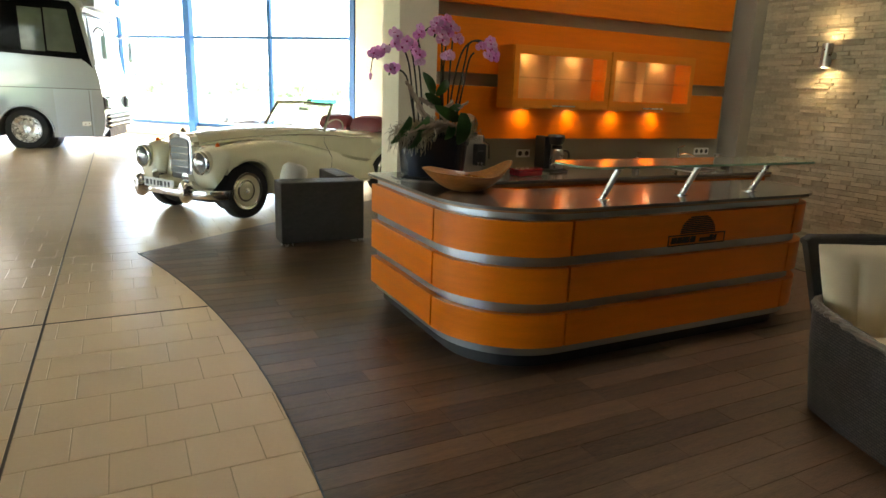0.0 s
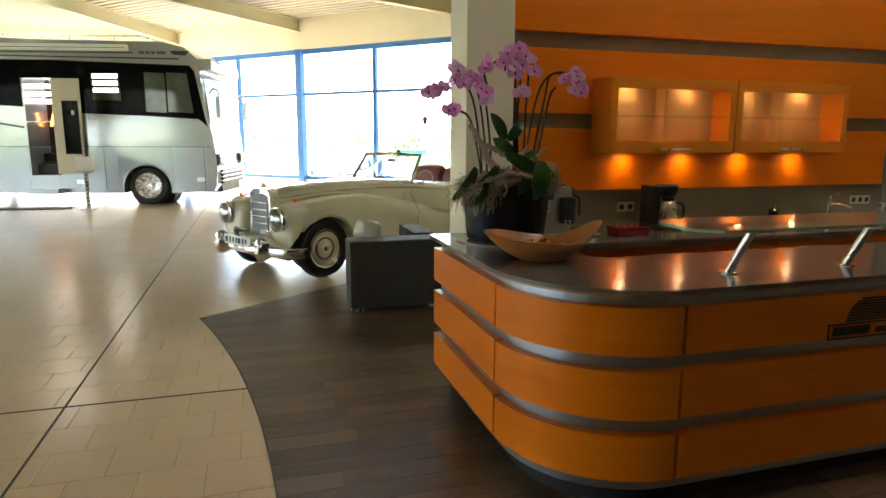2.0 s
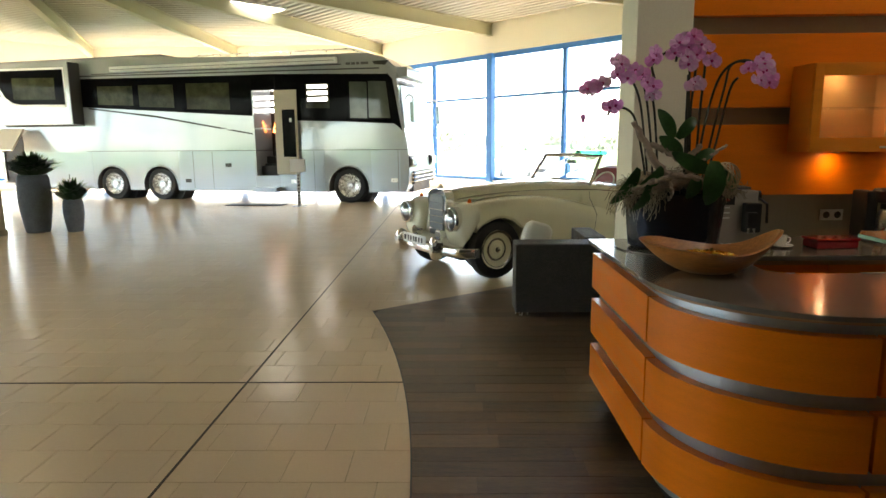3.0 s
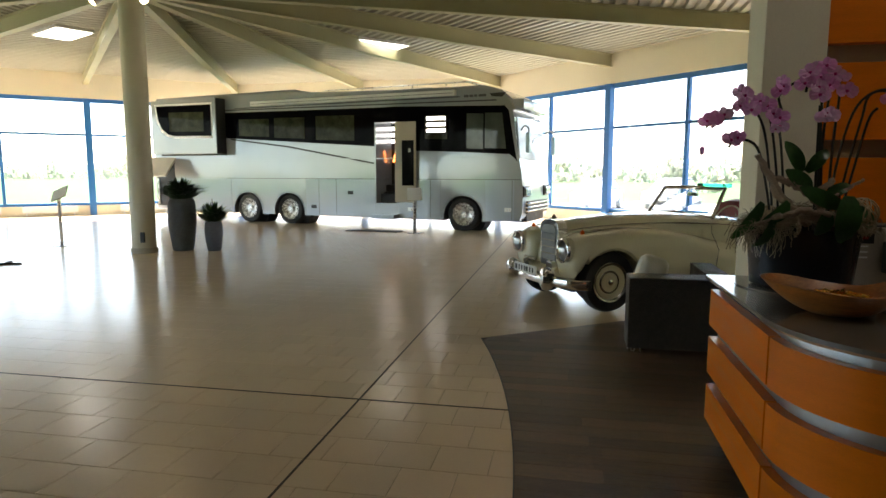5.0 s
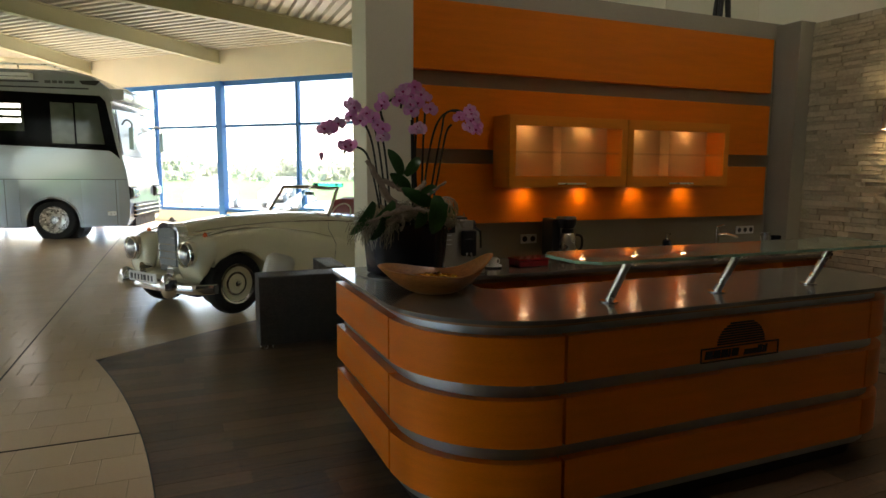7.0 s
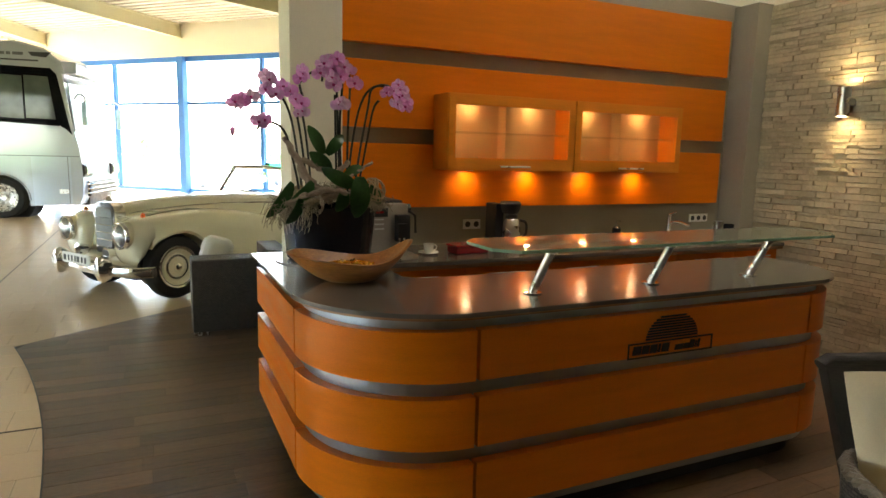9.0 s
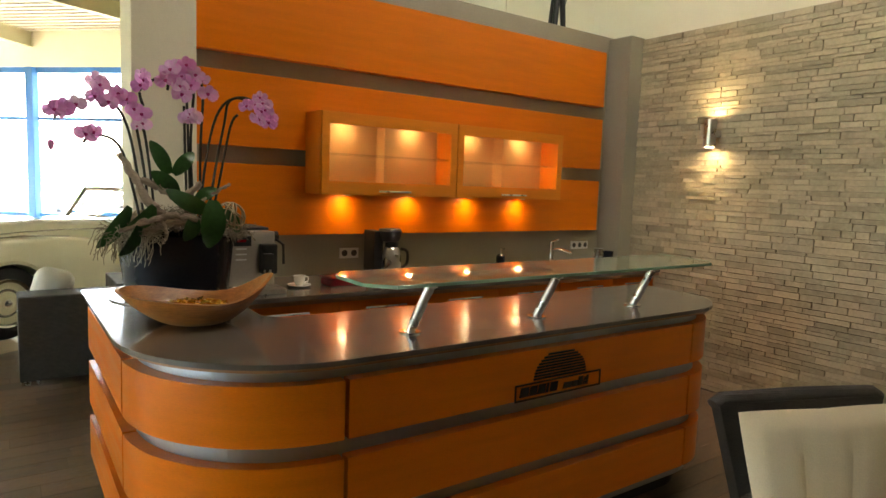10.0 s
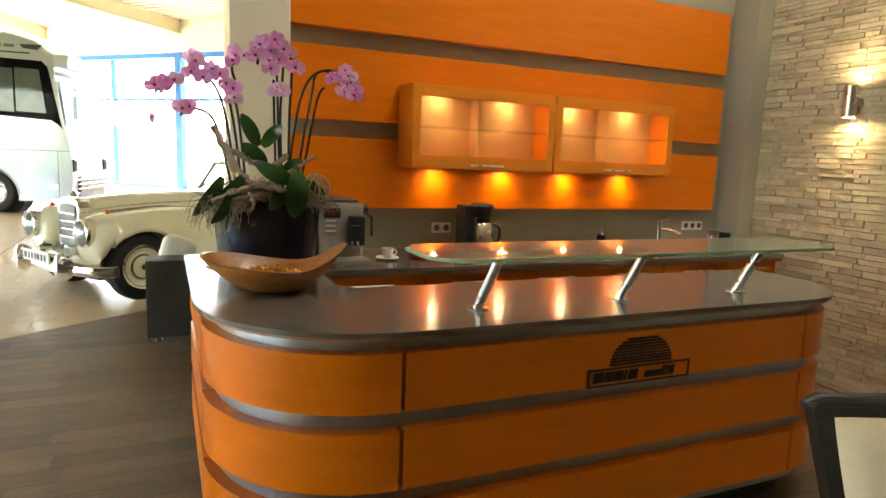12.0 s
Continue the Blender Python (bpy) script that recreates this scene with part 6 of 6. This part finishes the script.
# ---- wall lamp on the stone ----
SCX, SCY = 6.13, 3.905
sc = thing("wall_lamp", "cylindrical steel wall lamp shining up and down", "wall lamp")
part("tube", lathe_bm([(0.042, 1.952), (0.046, 1.952), (0.046, 2.166), (0.042, 2.166), (0.042, 1.952)], 28, (SCX, SCY, 0)), M["steel"], sc, smooth=True)
part("wall_mount", box_bm(SCX + 0.04, 6.25, SCY - 0.03, SCY + 0.03, 2.035, 2.085, 0.004), M["steel"], sc)
for z, d in ((1.967, -1), (2.151, 1)):
    part("lens", lathe_bm([(0, z), (0.041, z)], 20, (SCX, SCY, 0)), M["bulb"], sc, "glowing lens")
    la = bpy.data.lights.new("wall_lamp_beam", "SPOT")
    la.energy, la.color, la.spot_size, la.spot_blend, la.shadow_soft_size = 0.42, (1.0, 0.72, 0.38), radians(62), 0.9, 0.025
    lo = new("wall_lamp_beam", la)
    lo.parent = sc
    lo.matrix_world = look((SCX, SCY, z + d * 0.02), (SCX + 0.03, SCY, z + d * 1.0))

# ---- black stand on top of the partition ----
tr = thing("tripod", "black folded tripod standing on top of the partition", "tripod", m=pose(5.50, 5.02, 2.951))
for a, o in ((100, 0.09), (215, 0.07), (330, 0.06)):
    part("leg", tube_bm([(o * math.cos(radians(a)), o * 0.8 * math.sin(radians(a)), 0.0), (0.02 * math.cos(radians(a)), 0.02 * math.sin(radians(a)), 0.42)], [0.022, 0.03], 8), M["black"], tr)
part("head", box_bm(-0.05, 0.05, -0.05, 0.05, 0.42, 0.56, 0.015), M["black"], tr)
part("cable", tube_bm(spline([(0.10, 0.02, 0.0), (0.09, 0.02, 0.15), (0.11, 0.0, 0.35), (0.04, 0, 0.5)], 4), 0.004, 5), M["black"], tr)

# ---- outside ----
rnd = random.Random(5)


def leafy(bm, c, r, n, size):
    for i in range(n):
        d = Vector((rnd.gauss(0, 1), rnd.gauss(0, 1), rnd.gauss(0, 1))).normalized() * r * rnd.random() ** 0.33
        p = Vector(c) + Vector((d.x, d.y, d.z * 0.8))
        q = Euler((rnd.uniform(0, 6), rnd.uniform(0, 6), rnd.uniform(0, 6))).to_matrix()
        s = size * rnd.uniform(0.6, 1.3)
        vs = [bm.verts.new(p + q @ Vector(v)) for v in ((-s, 0, 0), (0, -s * 0.6, 0), (s, 0, 0.2 * s), (0, s * 0.6, 0))]
        bm.faces.new(vs)


def tree(x, y, h, r, n=500):
    t = thing("tree", "leafy broad tree standing in the meadow", "tree", "trees outside", pose(x, y, -0.25))
    bm = tube_bm([(0, 0, 0), (0.05 * h * rnd.uniform(-1, 1), 0, h * 0.4), (0, 0, h * 0.8)], [0.03 * h, 0.02 * h, 0.006 * h], 8)
    for k in range(5):
        a = rnd.uniform(0, 6.28)
        tube_bm([(0, 0, h * (0.35 + 0.08 * k)), (r * 0.6 * math.cos(a), r * 0.6 * math.sin(a), h * (0.55 + 0.08 * k))], [0.010 * h, 0.003 * h], 6, bm)
    part("trunk", bm, M["bark"], t)
    bm = bmesh.new()
    for k in range(7):
        a, q = rnd.uniform(0, 6.28), rnd.uniform(0.1, 0.7) * r
        leafy(bm, (q * math.cos(a), q * math.sin(a), h * rnd.uniform(0.28, 0.85)), r * rnd.uniform(0.35, 0.6), n // 7, 0.06 * h ** 0.7 + 0.05)
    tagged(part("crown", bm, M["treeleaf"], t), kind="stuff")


for x, y, h, r in ((-4, 150, 6, 6), (22, 140, 6.5, 7), (-36, 140, 5, 4.5), (-60, 128, 6, 5), (-84, 112, 5, 5)):
    tree(x, y, h, r, 1100)
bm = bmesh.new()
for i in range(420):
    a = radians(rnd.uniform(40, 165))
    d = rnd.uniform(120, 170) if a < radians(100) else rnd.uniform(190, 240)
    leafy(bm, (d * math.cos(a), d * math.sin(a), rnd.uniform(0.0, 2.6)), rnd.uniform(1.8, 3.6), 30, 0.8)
# the belt's haze is only its pale leaf colour
tagged(part("far_woods", bm, M["treeleaf"]), "belt of far trees behind the meadow, haze put into the leaf colour", "woods", kind="stuff")


def parked_car(x, y, a, paint):
    c = thing("parked_car", "silver white car parked outside the windows", "car", "parked cars", pose(x, y, -0.16, 0, 0, a))
    part("body", loft_bm([super_ring(u, 0, w, 0.25, z, 4, 20) for u, w, z in ((-2.1, 0.7, 0.75), (-1.9, 0.85, 0.9), (-0.8, 0.88, 0.98), (0.8, 0.88, 0.98), (1.8, 0.84, 0.9), (2.1, 0.7, 0.8))]), M[paint], c, smooth=True)
    part("cabin", loft_bm([super_ring(u, 0, w, 0.9, z, 4, 20) for u, w, z in ((-1.1, 0.72, 0.98), (-0.5, 0.68, 1.42), (0.9, 0.68, 1.45), (1.7, 0.7, 1.0))]), M["glarepale"], c, "glass cabin, paled for the glare outside", smooth=True)
    part("roof", box_bm(-0.5, 1.0, -0.62, 0.62, 1.42, 1.46, 0.015), M[paint], c)
    for u in (-1.3, 1.3):
        for s in (-0.8, 0.8):
            # tyres take the same glare-paled colour as the cabin
            part("wheel", cyl_bm((u, s - 0.1, 0.31), (u, s + 0.1, 0.31), 0.31, seg=20), M["glarepale"], c)


parked_car(2.5, 32.0, 75, "white"), parked_car(6.2, 33.5, 62, "white"), parked_car(11.6, 31.5, 62, "white")

# ---- floor and wall pieces ----
def wood_edge(y):
    return 0.878 - (y - 2.95) ** 2 / 23.0


TIP_X, TIP_Y = wood_edge(6.58), 6.58


def wood_left(y):
    """Where the planks begin: the curved edge, and past its tip the straight one."""
    return wood_edge(y) if y <= TIP_Y else TIP_X + (y - TIP_Y) * 1.42


Y_END = 9.3
rest = [(wood_left(-4.0 + i * (TIP_Y + 4.0) / 40), -4.0 + i * (TIP_Y + 4.0) / 40) for i in range(41)] + [(wood_left(Y_END), Y_END), (5.75, 9.5), (5.75, 6.2), (6.2, 5.3), (6.25, 4.5), (6.25, -4.0)]
wood = struct("floor_wood", prism_bm(rest, -0.005, 0.002), M["plankbase"], "dark wood plank floor of the reception", "floor")
edge = [(wood_left(-3.9 + i * (TIP_Y + 3.9) / 60) - 0.004, -3.9 + i * (TIP_Y + 3.9) / 60) for i in range(61)]
struct("trim_wood_edge", band_bm(edge, -0.004, 0.006, 0.006), M["darkgrey"], "thin dark trim along the curved floor edge", "trim")
y = -3.95
prng = random.Random(21)
PW = 0.145


def plank_bm(quad, bm=None):
    return prism_bm(quad, 0.0015, 0.0055, bm)


rest_bm = bmesh.new()
while y < Y_END - PW:
    y0, y1 = y + 0.0016, y + PW - 0.0016
    stop = 6.2 if y < 5.0 else 5.7
    xa, xb = wood_left(y0) + 0.004, wood_left(y1) + 0.004
    s = prng.uniform(0.15, 0.9)
    while min(xa, xb) < stop - 0.05:
        e = min(max(xa, xb) + s, stop)
        quad = [(xa, y0), (e - 0.001, y0), (e - 0.001, y1), (xb, y1)]
        if 1.6 < y < 7.7 and xa < 4.6:
            part("plank", plank_bm(quad), M["plank"], wood)
        else:
            plank_bm(quad, rest_bm)
        xa = xb = e + 0.001
        s = 0.9
    y += PW
tagged(part("planks", rest_bm, M["plank"], wood), kind="stuff")

# tiles, half-bond, with two dark expansion joints
T, JX, JY = 0.31, -0.317, 4.797
struct("expansion_joint_1", box_bm(JX - 0.006, JX + 0.006, -3.9, 23.5, -0.005, 0.0012), M["joint"], "dark expansion joint in the tiles", "joint")
struct("expansion_joint_2", box_bm(-18.5, wood_left(JY), JY - 0.006, JY + 0.006, -0.005, 0.0010), M["joint"], "dark expansion joint in the tiles", "joint")
tile_data = {}


def tile_mesh(w):
    key = round(w, 3)
    if key not in tile_data:
        g, b = 0.0016, 0.0022
        x, z = w / 2 - g, T / 2 - g
        v = [(sx * x, sy * z, -0.006) for sx, sy in ((-1, -1), (1, -1), (1, 1), (-1, 1))] + [(sx * x, sy * z, -b * 0.7) for sx, sy in ((-1, -1), (1, -1), (1, 1), (-1, 1))] + [(sx * (x - b), sy * (z - b), 0) for sx, sy in ((-1, -1), (1, -1), (1, 1), (-1, 1))]
        f = [(8, 9, 10, 11)] + [(4 + i, 4 + (i + 1) % 4, 8 + (i + 1) % 4, 8 + i) for i in range(4)] + [(i, (i + 1) % 4, 4 + (i + 1) % 4, 4 + i) for i in range(4)]
        m = bpy.data.meshes.new("tile")
        m.from_pydata(v, [], f)
        m.materials.append(M["tile"])
        tile_data[key] = m
    return tile_data[key]


near, fv, ff = 0, [], []
for j in range(-29, 62):
    yc = JY + 0.008 + (j + 0.5) * T if j >= 0 else JY - 0.008 + (j + 0.5) * T
    for i in range(-60, 45):
        off = 0.09 if j % 2 else -0.065
        xc = JX + i * T + off + T / 2
        w = T
        # tiles are cut along the long joint
        lo, hi = xc - T / 2, xc + T / 2
        if lo < JX < hi:
            cuts = ((lo, JX - 0.006), (JX + 0.006, hi))
        else:
            cuts = ((lo, hi),)
        for a, b in cuts:
            w, xm = b - a, (a + b) / 2
            if w < 0.02:
                continue
            d = max((xm - CX) * math.cos(radians(44 + 45 * q)) + (yc - CY) * math.sin(radians(44 + 45 * q)) for q in range(8))
            inside = d < INR - 0.1 or (yc < 2.8 and xm < 1.3 and yc > -3.9 and xm > -7.0)
            if not inside or xm > 5.5 or xm - 0.2 > wood_left(yc) and yc < Y_END:
                continue
            if -2.6 < xm < 0.95 and 1.7 < yc < 6.7 and near < 300:
                t = new("tile", tile_mesh(w))
                t.location = (xm, yc, 0)
                t.parent = floor
                near += 1
            else:
                g, q = 0.0016, len(fv)
                x0, x1, y0, y1 = a + g, b - g, yc - T / 2 + g, yc + T / 2 - g
                fv += [(x0, y0, -0.006), (x1, y0, -0.006), (x1, y1, -0.006), (x0, y1, -0.006), (x0, y0, 0), (x1, y0, 0), (x1, y1, 0), (x0, y1, 0)]
                ff += [(q + 4, q + 5, q + 6, q + 7)] + [(q + k, q + (k + 1) % 4, q + 4 + (k + 1) % 4, q + 4 + k) for k in range(4)]
me = bpy.data.meshes.new("tiles")
me.from_pydata(fv, [], ff)
me.materials.append(M["tile_far"])
far_tiles = new("tiles", me)
far_tiles.parent = floor
tagged(far_tiles, kind="stuff")

# split stone cladding on the side wall: rows of uneven strips
clad = struct("stone_cladding", box_bm(6.246, 6.259, -3.9, 4.68, 0, 2.92), M["mortar"], "split stone cladding in uneven strips", "wall cladding")
srng = random.Random(33)
variants = []
for k in range(8):
    bm = box_bm(-0.5, 0.5, -0.5, 0.5, -0.5, 0.5)
    bmesh.ops.subdivide_edges(bm, edges=[e for e in bm.edges if abs(e.verts[0].co.y - e.verts[1].co.y) > 0.5], cuts=2)
    for v in bm.verts:
        if v.co.x < 0:
            v.co.x += srng.uniform(-0.12, 0.30)
            v.co.z *= srng.uniform(0.86, 1.0)
            v.co.y *= srng.uniform(0.975, 1.0)
    bmesh.ops.recalc_face_normals(bm, faces=bm.faces)
    m = bpy.data.meshes.new("stone")
    bm.to_mesh(m)
    bm.free()
    m.materials.append(M["stone"])
    variants.append(m)
z, singles, sv, sf = 0.0, 0, [], []
while z < 2.90:
    h = min(srng.choice((0.026, 0.034, 0.04, 0.05)), 2.92 - z)
    y = 4.68
    while y > -3.8:
        l = srng.uniform(0.08, 0.30)
        d = srng.uniform(0.013, 0.025)
        m = pose(6.246 - d / 2 + 0.002, y - l / 2, z + h / 2) @ Matrix.Diagonal((d, l - 0.003, h - 0.002, 1))
        k = srng.randrange(8)
        if 3.25 < y < 4.75 and 1.35 < z < 2.6 and singles < 300:
            s = new("stone", variants[k])
            s.parent = clad
            s.matrix_local = m
            singles += 1
        else:
            q = len(sv)
            sv += [tuple(m @ v.co) for v in variants[k].vertices]
            sf += [tuple(q + i for i in p.vertices) for p in variants[k].polygons]
        y -= l
    z += h
me = bpy.data.meshes.new("stones")
me.from_pydata(sv, [], sf)
me.materials.append(M["stone_far"])
o = new("stones", me)
o.parent = clad
tagged(o, kind="stuff")
